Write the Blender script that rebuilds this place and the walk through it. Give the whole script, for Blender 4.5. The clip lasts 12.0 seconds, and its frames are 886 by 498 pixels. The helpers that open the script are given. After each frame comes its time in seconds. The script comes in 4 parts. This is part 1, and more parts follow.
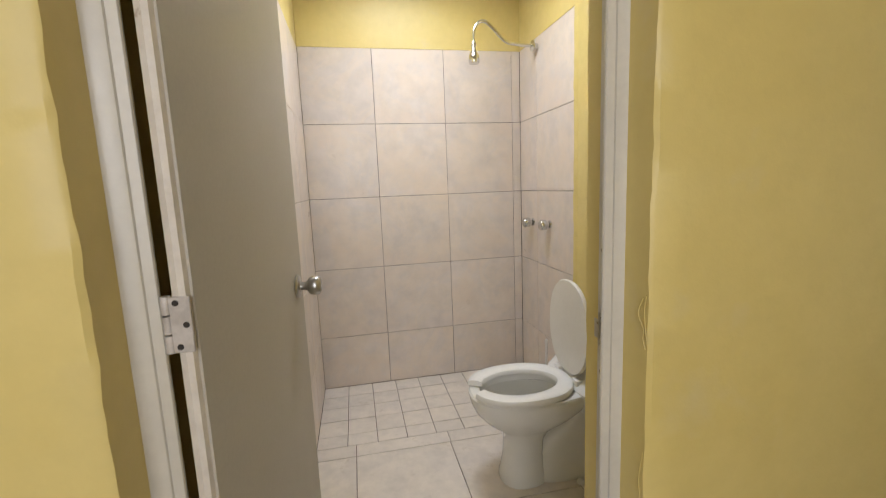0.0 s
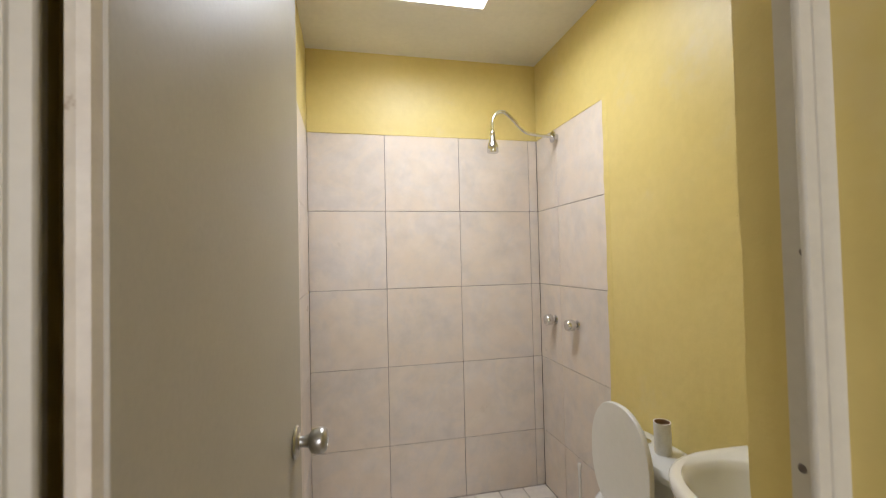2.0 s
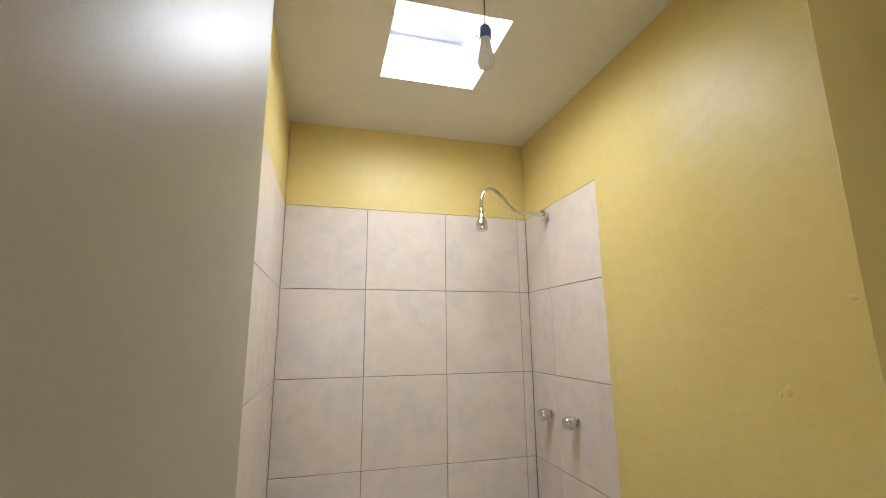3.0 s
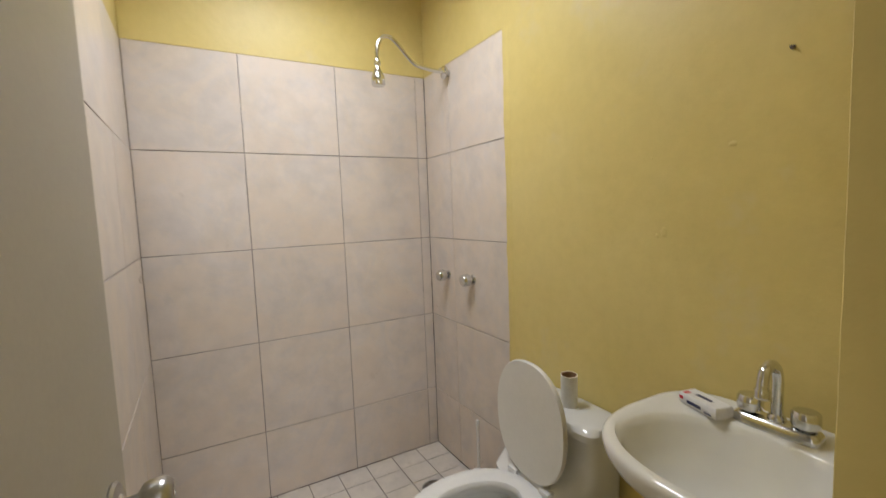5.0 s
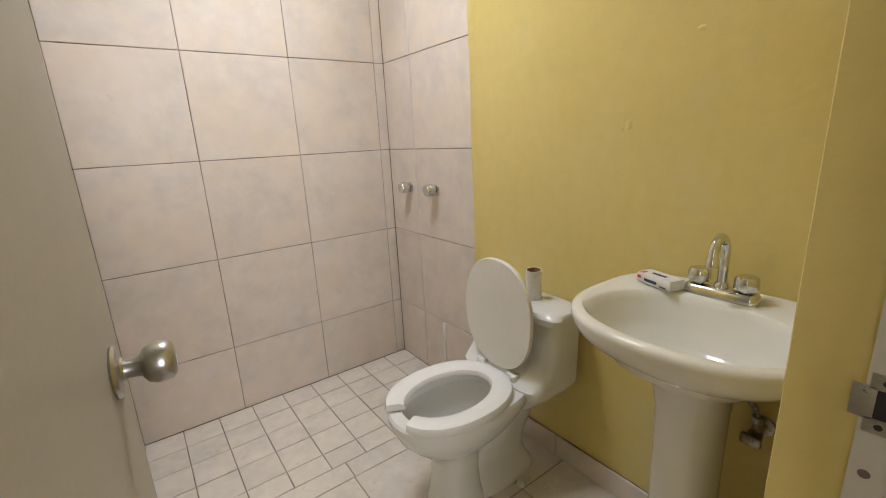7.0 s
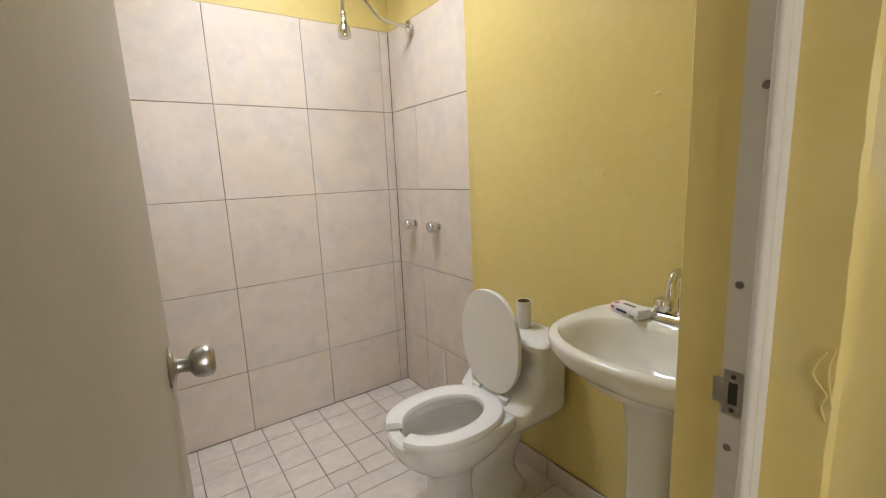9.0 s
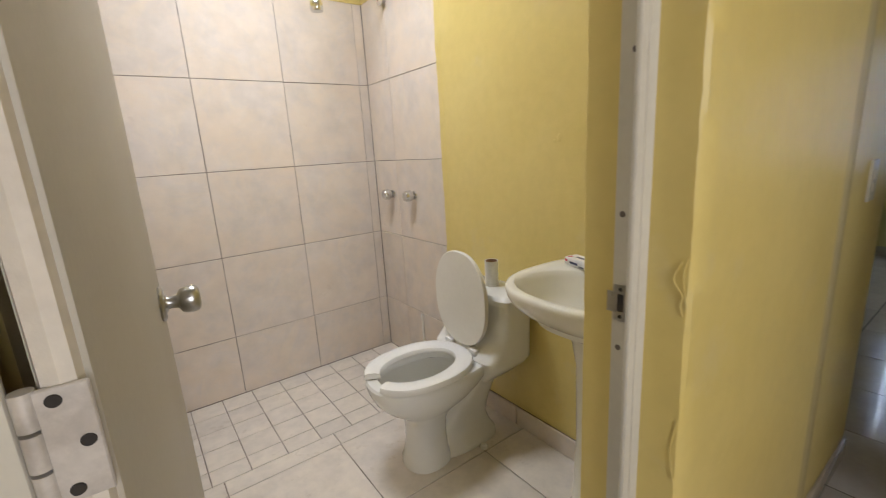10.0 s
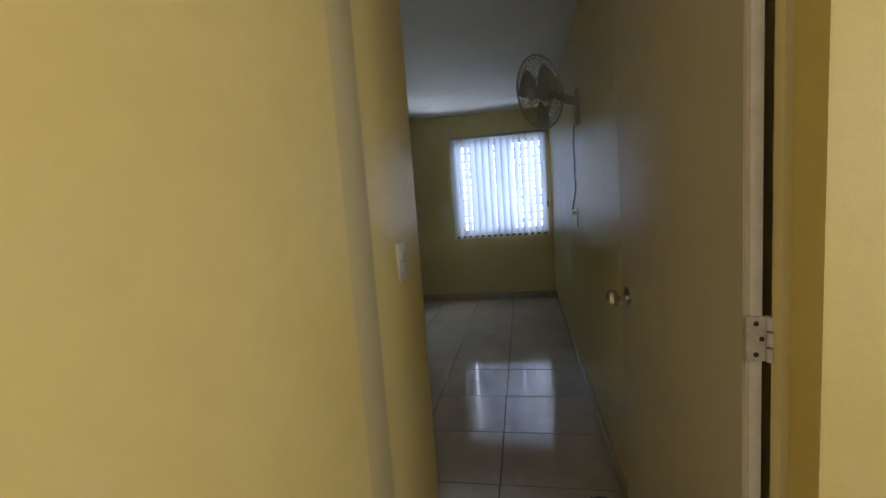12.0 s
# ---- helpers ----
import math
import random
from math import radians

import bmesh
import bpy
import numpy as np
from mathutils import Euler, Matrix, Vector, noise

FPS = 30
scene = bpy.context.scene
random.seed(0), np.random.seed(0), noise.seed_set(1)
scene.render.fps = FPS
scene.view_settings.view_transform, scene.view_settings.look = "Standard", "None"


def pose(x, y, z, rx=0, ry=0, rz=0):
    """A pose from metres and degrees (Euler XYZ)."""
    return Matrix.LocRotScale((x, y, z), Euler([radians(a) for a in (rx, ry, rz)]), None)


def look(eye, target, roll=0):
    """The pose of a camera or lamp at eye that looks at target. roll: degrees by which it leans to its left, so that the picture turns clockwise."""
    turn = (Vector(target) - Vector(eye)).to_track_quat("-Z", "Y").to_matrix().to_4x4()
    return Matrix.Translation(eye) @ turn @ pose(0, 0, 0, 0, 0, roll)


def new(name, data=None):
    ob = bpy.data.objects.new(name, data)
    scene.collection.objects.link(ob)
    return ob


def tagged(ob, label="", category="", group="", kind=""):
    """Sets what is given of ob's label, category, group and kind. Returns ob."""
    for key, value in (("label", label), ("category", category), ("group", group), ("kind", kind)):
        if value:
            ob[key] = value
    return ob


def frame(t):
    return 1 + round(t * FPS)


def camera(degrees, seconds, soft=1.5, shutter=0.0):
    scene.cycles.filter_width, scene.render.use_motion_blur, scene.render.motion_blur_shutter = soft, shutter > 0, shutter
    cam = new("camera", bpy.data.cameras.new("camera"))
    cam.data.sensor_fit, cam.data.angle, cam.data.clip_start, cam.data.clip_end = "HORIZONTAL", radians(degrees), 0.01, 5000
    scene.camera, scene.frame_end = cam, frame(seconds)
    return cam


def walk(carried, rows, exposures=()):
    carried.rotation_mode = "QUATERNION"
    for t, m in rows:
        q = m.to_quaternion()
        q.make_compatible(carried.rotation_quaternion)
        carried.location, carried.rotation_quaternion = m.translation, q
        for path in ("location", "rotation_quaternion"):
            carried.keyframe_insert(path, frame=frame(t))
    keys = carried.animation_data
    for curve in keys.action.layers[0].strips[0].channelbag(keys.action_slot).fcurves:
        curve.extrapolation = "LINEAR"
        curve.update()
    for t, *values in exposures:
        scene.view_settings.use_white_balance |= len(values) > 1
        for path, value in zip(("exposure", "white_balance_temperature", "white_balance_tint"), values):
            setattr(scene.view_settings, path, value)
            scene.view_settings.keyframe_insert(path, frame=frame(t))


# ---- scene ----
cam = camera(91.9, 12.0, soft=1.0, shutter=0.3)
PATH = [
    (0, (-1.033, -2.566, 1.196), (-0.642, -0.626, 0.906), -2.3),
    (0.5, (-1.031, -2.597, 1.176), (-0.72, -0.66, 0.79), -2.0),
    (1, (-1.014, -2.606, 1.212), (-0.771, -0.643, 0.912), -1.9),
    (1.5, (-1.066, -2.435, 1.26), (-0.725, -0.465, 1.216), -1.2),
    (2, (-1.087, -2.308, 1.297), (-0.651, -0.357, 1.348), -1.3),
    (2.5, (-1.075, -2.191, 1.321), (-0.575, -0.284, 1.66), -1.0),
    (2.7, (-1.059, -2.163, 1.34), (-0.564, -0.265, 1.729), -0.8),
    (4.3, (-1.100, -2.132, 1.351), (-0.431, -0.282, 1.711), -0.3),
    (4.5, (-1.072, -2.126, 1.346), (-0.376, -0.262, 1.556), -0.6),
    (5, (-1.08, -2.038, 1.284), (-0.096, -0.306, 1.109), -2.2),
    (5.5, (-1.099, -2.019, 1.254), (0.003, -0.387, 0.904), -3.5),
    (6, (-1.112, -2.005, 1.226), (0.014, -0.408, 0.798), -3.4),
    (6.5, (-1.124, -2.0, 1.212), (0.012, -0.422, 0.741), -3.3),
    (7, (-1.139, -2.016, 1.196), (-0.008, -0.445, 0.692), -2.8),
    (8.8, (-1.179, -2.14, 1.228), (-0.05, -0.519, 0.911), -2.5),
    (9, (-1.188, -2.166, 1.223), (-0.073, -0.542, 0.877), -2.5),
    (9.5, (-1.2, -2.234, 1.196), (-0.126, -0.605, 0.759), -3.1),
    (10, (-1.203, -2.299, 1.188), (-0.063, -0.718, 0.738), -3.4),
    (10.5, (-1.151, -2.357, 1.201), (0.326, -1.069, 0.802), -3.4),
    (11, (-1.102, -2.386, 1.198), (0.58, -1.372, 0.821), -4.1),
    (11.5, (-0.963, -2.399, 1.201), (0.888, -1.707, 0.893), -4.3),
    (12, (-0.746, -2.402, 1.204), (1.207, -2.03, 0.986), -4.2),
]
WHITE = (6150, 15)
STOPS = [(0.0, -0.17), (2.0, -0.2), (2.5, -0.25), (2.7, -0.3), (4.3, -0.72), (4.5, -0.9), (4.7, -0.8), (5.0, -0.45), (5.5, -0.28), (6.2, -0.15), (9.0, -0.12), (9.9, -0.06), (10.4, -0.34), (11.0, -0.38), (11.5, -0.1), (12.0, -0.18)]
EXPOSURES = [(t, stops, *WHITE) for t, stops in STOPS]
walk(cam, [(t, look(eye, target, roll)) for t, eye, target, roll in PATH], EXPOSURES)

# ---- plan (metres): x = 0 is the tiled face of the shower's valve wall, y = 0 the shower's back wall ----
XL, XR = -1.283, 0.001          # painted faces of the bathroom's side walls
YF_IN, YF_OUT = -1.905, -2.070  # front wall of the bathroom, inside and outside
XJ_L, XJ_R = -1.312, -0.643     # door opening of the bathroom
YF_E = -2.062                   # hall face of the front wall on its latch side
X_IN = -0.650                   # its reveal towards the room
ZC = 2.42                       # ceiling of bathroom and hall
ZB = 2.19                       # ceiling of the bedroom
XB0, XB1 = 0.75, 4.37          # bedroom, from the corner of the entry to the window wall
YB_R = -2.745                   # bedroom wall with the fan
ROWS_Z = [0.0, 0.316, 0.732, 1.148, 1.565, 1.978]
SKY = (-0.885, -0.475, -0.94, -0.50)

# ---- world and large lights ----
world = bpy.data.worlds.new("sky")
scene.world = world
world.use_nodes = True
wn = world.node_tree
sky = wn.nodes.new("ShaderNodeTexSky")
sky.sky_type = "NISHITA"
sky.sun_disc = False
sky.sun_elevation, sky.sun_rotation = radians(35), radians(0)
wn.links.new(sky.outputs[0], wn.nodes["Background"].inputs[0])
wn.nodes["Background"].inputs[1].default_value = 0.15
sun = new("sun", bpy.data.lights.new("sun", "SUN"))
sun.data.energy, sun.data.angle, sun.data.color = 3.0, radians(0.5), (1.0, 0.95, 0.87)
sun.matrix_world = look((0, 20 * math.cos(radians(35)), 20 * math.sin(radians(35))), (0, 0, 0))


def area_lamp(name, eye, target, w, h, watts, colour):
    lamp = new(name, bpy.data.lights.new(name, "AREA"))
    lamp.data.shape, lamp.data.size, lamp.data.size_y = "RECTANGLE", w, h
    lamp.data.energy, lamp.data.color = watts, colour
    lamp.matrix_world = look(eye, target)
    return lamp


area_lamp("skylight_daylight", (-0.68, -0.72, 2.525), (-0.68, -0.719, 0), 0.408, 0.438, 23, (0.91, 0.96, 1.0))
area_lamp("bedroom_daylight", (XB1 + 0.42, -2.16, 1.33), (0, -2.16, 1.33), 1.10, 1.20, 128, (0.70, 0.84, 1.0))
# fill: two lamps added to brighten the hall, no source in view there
area_lamp("hall_fill", (-1.30, -3.95, 1.45), (-1.30, 0, 1.45), 0.80, 1.30, 23, (1.0, 0.98, 0.95))
area_lamp("side_fill", (-4.05, -3.05, 1.45), (0, -2.9, 1.35), 1.20, 1.30, 9, (1.0, 0.97, 0.93))


# ---- materials ----
def noise_node(nt, scale, detail=4.0, rough=0.6, coord=None):
    n = nt.nodes.new("ShaderNodeTexNoise")
    n.inputs["Scale"].default_value = scale
    n.inputs["Detail"].default_value = detail
    n.inputs["Roughness"].default_value = rough
    if coord is not None:
        nt.links.new(coord, n.inputs["Vector"])
    return n


def mixed(nt, fac, a, b, mode="MIX"):
    m = nt.nodes.new("ShaderNodeMix")
    m.data_type = "RGBA"
    m.blend_type = mode
    for sock, v in ((m.inputs[0], fac), (m.inputs[6], a), (m.inputs[7], b)):
        if isinstance(v, (int, float)):
            sock.default_value = v
        elif isinstance(v, tuple):
            sock.default_value = (*v, 1.0)
        else:
            nt.links.new(v, sock)
    return m.outputs[2]


def ramp(nt, fac, lo, hi):
    r = nt.nodes.new("ShaderNodeMapRange")
    r.inputs["From Min"].default_value, r.inputs["From Max"].default_value = lo, hi
    nt.links.new(fac, r.inputs["Value"])
    return r.outputs[0]


def material(name, base, other=None, rough=0.5, metal=0.0, scale=3.0, grain=60.0, grain_amount=0.12, bump=0.1, bump_scale=80.0,
             distort=0.0, per_object=0.0, rough_var=0.08, transmission=0.0, coat=0.0, spot=None, spot_scale=8.0, spot_lo=0.62, spot_hi=0.72, ior=1.45, edges=(0.4, 0.6)):
    m = bpy.data.materials.new(name)
    m.use_nodes = True
    nt = m.node_tree
    b = nt.nodes["Principled BSDF"]
    tc = nt.nodes.new("ShaderNodeTexCoord").outputs["Object"]
    info = nt.nodes.new("ShaderNodeObjectInfo")
    if per_object:
        off = nt.nodes.new("ShaderNodeVectorMath")
        off.operation = "MULTIPLY_ADD"
        comb = nt.nodes.new("ShaderNodeCombineXYZ")
        for i in range(3):
            nt.links.new(info.outputs["Random"], comb.inputs[i])
        nt.links.new(comb.outputs[0], off.inputs[0])
        off.inputs[1].default_value = (37.0, 53.0, 71.0)
        nt.links.new(tc, off.inputs[2])
        tc = off.outputs[0]
    other = other or tuple(c * 0.88 for c in base)
    n1 = noise_node(nt, scale, 9.0 if distort else 6.0, 0.70 if distort else 0.62, tc)
    n1.inputs["Distortion"].default_value = distort
    colour = mixed(nt, ramp(nt, n1.outputs[0], *edges), base, other)
    n2 = noise_node(nt, grain, 3.0, 0.6, tc)
    dark = mixed(nt, ramp(nt, n2.outputs[0], 0.35, 0.75), (1, 1, 1), tuple(1 - grain_amount for _ in range(3)))
    colour = mixed(nt, 1.0, colour, dark, "MULTIPLY")
    if per_object:
        tint = nt.nodes.new("ShaderNodeMapRange")
        tint.inputs["To Min"].default_value, tint.inputs["To Max"].default_value = 1 - per_object, 1.0
        nt.links.new(info.outputs["Random"], tint.inputs["Value"])
        colour = mixed(nt, 1.0, colour, tint.outputs[0], "MULTIPLY")
    if spot:
        n3 = noise_node(nt, spot_scale, 5.0, 0.7, tc)
        colour = mixed(nt, ramp(nt, n3.outputs[0], spot_lo, spot_hi), colour, spot)
    nt.links.new(colour, b.inputs["Base Color"])
    rv = nt.nodes.new("ShaderNodeMapRange")
    rv.inputs["To Min"].default_value, rv.inputs["To Max"].default_value = max(rough - rough_var, 0.02), min(rough + rough_var, 1)
    nt.links.new(n1.outputs[0], rv.inputs["Value"])
    nt.links.new(rv.outputs[0], b.inputs["Roughness"])
    b.inputs["Metallic"].default_value = metal
    b.inputs["IOR"].default_value = ior
    b.inputs["Transmission Weight"].default_value = transmission
    b.inputs["Coat Weight"].default_value = coat
    if bump:
        n4 = noise_node(nt, bump_scale, 4.0, 0.6, tc)
        bp = nt.nodes.new("ShaderNodeBump")
        bp.inputs["Strength"].default_value = bump
        bp.inputs["Distance"].default_value = 0.004
        nt.links.new(n4.outputs[0], bp.inputs["Height"])
        nt.links.new(bp.outputs[0], b.inputs["Normal"])
    return m


YELLOW = material("yellow_wall_paint", (0.665, 0.53, 0.18), (0.69, 0.56, 0.21), rough=0.42, scale=1.6, grain=25, grain_amount=0.05, bump=0.3, bump_scale=26,
                  spot=(0.64, 0.54, 0.27), spot_scale=2.2, spot_lo=0.58, spot_hi=0.75)
BED_YELLOW = material("pale_yellow_bedroom_paint", (0.60, 0.51, 0.22), (0.63, 0.54, 0.26), rough=0.4, scale=1.3, grain=30, grain_amount=0.06, bump=0.2, bump_scale=30,
                      spot=(0.62, 0.60, 0.50), spot_scale=1.6, spot_lo=0.56, spot_hi=0.7)
WHITE_CEIL = material("white_ceiling_paint", (0.78, 0.76, 0.70), (0.72, 0.70, 0.64), rough=0.75, scale=1.2, grain=40, grain_amount=0.05, bump=0.2, bump_scale=45)
TILE = material("beige_marbled_tile", (0.745, 0.655, 0.565), (0.705, 0.635, 0.575), rough=0.3, scale=3.6, grain=11, grain_amount=0.13, bump=0.06, bump_scale=60, per_object=0.07,
                spot=(0.715, 0.605, 0.495), spot_scale=3.1, spot_lo=0.48, spot_hi=0.72, edges=(0.44, 0.56), distort=1.9)
FLOOR_TILE = material("beige_floor_tile", (0.77, 0.70, 0.61), (0.70, 0.64, 0.57), rough=0.34, scale=6, grain=22, grain_amount=0.12, bump=0.08, bump_scale=50, per_object=0.08,
                      spot=(0.52, 0.45, 0.36), spot_scale=14, spot_lo=0.6, spot_hi=0.78)
BED_TILE = material("polished_cream_floor_tile", (0.46, 0.40, 0.33), (0.41, 0.36, 0.30), rough=0.065, scale=5, grain=30, grain_amount=0.06, bump=0.012, bump_scale=9, per_object=0.06, rough_var=0.02)
GROUT = material("stained_grout", (0.38, 0.32, 0.275), (0.10, 0.08, 0.065), rough=0.9, scale=5.5, grain=90, grain_amount=0.3, bump=0.3, bump_scale=200, edges=(0.42, 0.58))
BED_GROUT = material("dark_bedroom_grout", (0.09, 0.075, 0.06), (0.05, 0.04, 0.035), rough=0.9, scale=7, grain=90, grain_amount=0.3, bump=0.3, bump_scale=200)
FLOOR_GROUT = material("dark_floor_grout", (0.40, 0.335, 0.28), (0.19, 0.155, 0.125), rough=0.9, scale=7, grain=90, grain_amount=0.3, bump=0.3, bump_scale=200)
PORCELAIN = material("white_porcelain", (0.75, 0.745, 0.71), (0.72, 0.715, 0.68), rough=0.08, scale=2, grain=20, grain_amount=0.02, bump=0.0, rough_var=0.03, coat=0.3)
CREAM_CHINA = material("cream_porcelain", (0.75, 0.735, 0.67), (0.72, 0.705, 0.64), rough=0.1, scale=2, grain=20, grain_amount=0.02, bump=0.0, rough_var=0.03, coat=0.3)
SEAT_WHITE = material("white_seat_plastic", (0.80, 0.79, 0.76), (0.78, 0.77, 0.74), rough=0.22, scale=3, grain=60, grain_amount=0.03, bump=0.02)
LID_WHITE = material("warm_white_lid_plastic", (0.78, 0.76, 0.71), (0.75, 0.73, 0.68), rough=0.3, scale=3, grain=60, grain_amount=0.03, bump=0.02)
CHROME = material("chrome", (0.75, 0.75, 0.74), (0.66, 0.66, 0.65), rough=0.1, metal=1.0, scale=20, grain=90, grain_amount=0.12, bump=0.02, rough_var=0.05)
STEEL = material("brushed_steel", (0.55, 0.54, 0.52), (0.45, 0.44, 0.42), rough=0.3, metal=1.0, scale=25, grain=120, grain_amount=0.15, bump=0.03)
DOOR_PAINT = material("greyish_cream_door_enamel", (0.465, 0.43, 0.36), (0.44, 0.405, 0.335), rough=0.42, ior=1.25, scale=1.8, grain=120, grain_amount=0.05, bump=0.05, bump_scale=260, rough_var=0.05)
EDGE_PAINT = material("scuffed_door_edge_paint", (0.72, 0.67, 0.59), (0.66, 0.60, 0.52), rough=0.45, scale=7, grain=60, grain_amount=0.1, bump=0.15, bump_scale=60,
                      spot=(0.30, 0.20, 0.11), spot_scale=13, spot_lo=0.68, spot_hi=0.76)
FRAME_PAINT = material("pale_grey_frame_enamel", (0.62, 0.585, 0.50), (0.57, 0.54, 0.465), rough=0.32, scale=4, grain=60, grain_amount=0.06, bump=0.05, bump_scale=90)
CREAM_FRAME = material("cream_bedroom_frame_paint", (0.63, 0.53, 0.26), (0.60, 0.50, 0.24), rough=0.8, scale=3, grain=60, grain_amount=0.06, bump=0.06)
HINGE = material("painted_hinge_steel", (0.62, 0.58, 0.54), (0.50, 0.46, 0.42), rough=0.4, metal=0.2, scale=30, grain=90, grain_amount=0.15, bump=0.1)
DARK = material("dark_recess", (0.035, 0.03, 0.027), rough=0.8)
RUBBER = material("black_bag_plastic", (0.025, 0.022, 0.024), (0.045, 0.04, 0.04), rough=0.35, bump=0.5, bump_scale=35)
BIN_TAN = material("tan_bin_plastic", (0.42, 0.31, 0.20), rough=0.5)
CARD = material("brown_cardboard", (0.33, 0.20, 0.11), (0.28, 0.16, 0.09), rough=0.85, scale=30)
PAPER = material("white_paper", (0.80, 0.78, 0.74), (0.75, 0.73, 0.68), rough=0.8, scale=20, bump=0.15)
WRAP = material("white_soap_wrapper", (0.82, 0.81, 0.80), rough=0.3, bump=0.1)
RED = material("red_print", (0.60, 0.03, 0.05), rough=0.35)
NAVY = material("dark_blue_print", (0.03, 0.035, 0.10), rough=0.35)
SWITCH = material("white_switch_plastic", (0.66, 0.63, 0.53), rough=0.35)
FAN_PLASTIC = material("grey_white_fan_plastic", (0.46, 0.45, 0.44), rough=0.4)
FAN_WIRE = material("grey_fan_wire", (0.42, 0.41, 0.40), rough=0.35, metal=0.5)
BLADE = material("smoky_fan_blade", (0.62, 0.60, 0.58), rough=0.25)
BLUE = material("blue_socket_plastic", (0.10, 0.20, 0.42), rough=0.4)
BULB = material("white_bulb_glass", (0.82, 0.82, 0.80), rough=0.15, bump=0)
CABLE = material("grey_cable", (0.16, 0.13, 0.11), rough=0.6)
GLASS = material("clear_glass", (1, 1, 1), (1, 1, 1), rough=0.02, transmission=1.0, grain_amount=0, bump=0, rough_var=0.0, ior=1.45)
GRILLE = material("black_window_grille", (0.05, 0.05, 0.055), rough=0.5)
ALU = material("aluminium_window_frame", (0.40, 0.38, 0.36), rough=0.4, metal=0.6)
HOSE = material("braided_hose", (0.42, 0.40, 0.37), (0.2, 0.18, 0.16), rough=0.4, metal=0.7, scale=160, edges=(0.48, 0.52))
RUST = material("limescaled_valve_metal", (0.50, 0.48, 0.44), (0.25, 0.20, 0.15), rough=0.35, metal=0.9, scale=40)
GROUND = material("dry_ground", (0.28, 0.25, 0.21), rough=0.9, scale=0.5)

VANE = bpy.data.materials.new("translucent_blind_fabric")
VANE.use_nodes = True
vt = VANE.node_tree
vp = vt.nodes["Principled BSDF"]
vp.inputs["Base Color"].default_value = (0.72, 0.72, 0.74, 1)
vp.inputs["Roughness"].default_value = 0.8
vtr = vt.nodes.new("ShaderNodeBsdfTranslucent")
vn = noise_node(vt, 140, 3, 0.6, vt.nodes.new("ShaderNodeTexCoord").outputs["Object"])
vt.links.new(mixed(vt, vn.outputs[0], (0.52, 0.54, 0.59), (0.42, 0.44, 0.49)), vtr.inputs[0])
vm = vt.nodes.new("ShaderNodeMixShader")
vm.inputs[0].default_value = 0.6
vt.links.new(vp.outputs[0], vm.inputs[1])
vt.links.new(vtr.outputs[0], vm.inputs[2])
vt.links.new(vm.outputs[0], vt.nodes["Material Output"].inputs[0])


# ---- mesh helpers ----
def finish(name, bm, mat, smooth=True):
    bmesh.ops.recalc_face_normals(bm, faces=bm.faces)
    me = bpy.data.meshes.new(name)
    bm.to_mesh(me)
    bm.free()
    me.materials.append(mat)
    if smooth:
        me.polygons.foreach_set("use_smooth", [True] * len(me.polygons))
        me.set_sharp_from_angle(angle=radians(38))
    return me


def part(name, bm, mat, parent=None, label=""):
    ob = new(name, finish(name, bm, mat))
    if parent is not None:
        ob.parent = parent
    if label:
        tagged(ob, label)
    return ob


def empty(name, m=None):
    ob = new(name)
    ob.empty_display_size = 0.05
    if m is not None:
        ob.matrix_world = m
    return ob


def box(bm, x0, x1, y0, y1, z0, z1, bevel=0.0, segments=2):
    made = bmesh.ops.create_cube(bm, size=1.0, matrix=Matrix.Translation(((x0 + x1) / 2, (y0 + y1) / 2, (z0 + z1) / 2)) @ Matrix.Diagonal((abs(x1 - x0), abs(y1 - y0), abs(z1 - z0), 1)))
    if bevel:
        edges = list({e for v in made["verts"] for e in v.link_edges})
        bmesh.ops.bevel(bm, geom=edges, offset=bevel, segments=segments, affect="EDGES", profile=0.6)
    return bm


def B(*args, **kw):
    return box(bmesh.new(), *args, **kw)


def lathe(bm, profile, n=28, m=Matrix()):
    """Turn (radius, height) pairs round the local z axis."""
    rings = []
    for r, z in profile:
        if r < 1e-6:
            rings.append([bm.verts.new(m @ Vector((0, 0, z)))])
        else:
            rings.append([bm.verts.new(m @ Vector((r * math.cos(2 * math.pi * i / n), r * math.sin(2 * math.pi * i / n), z))) for i in range(n)])
    join(bm, rings)
    return bm


def join(bm, rings):
    for a, b in zip(rings, rings[1:]):
        n = max(len(a), len(b))
        for i in range(n):
            j = (i + 1) % n
            if len(a) == 1 and len(b) == 1:
                continue
            if len(a) == 1:
                bm.faces.new((a[0], b[i], b[j]))
            elif len(b) == 1:
                bm.faces.new((a[i], b[0], a[j]))
            else:
                bm.faces.new((a[i], b[i], b[j], a[j]))


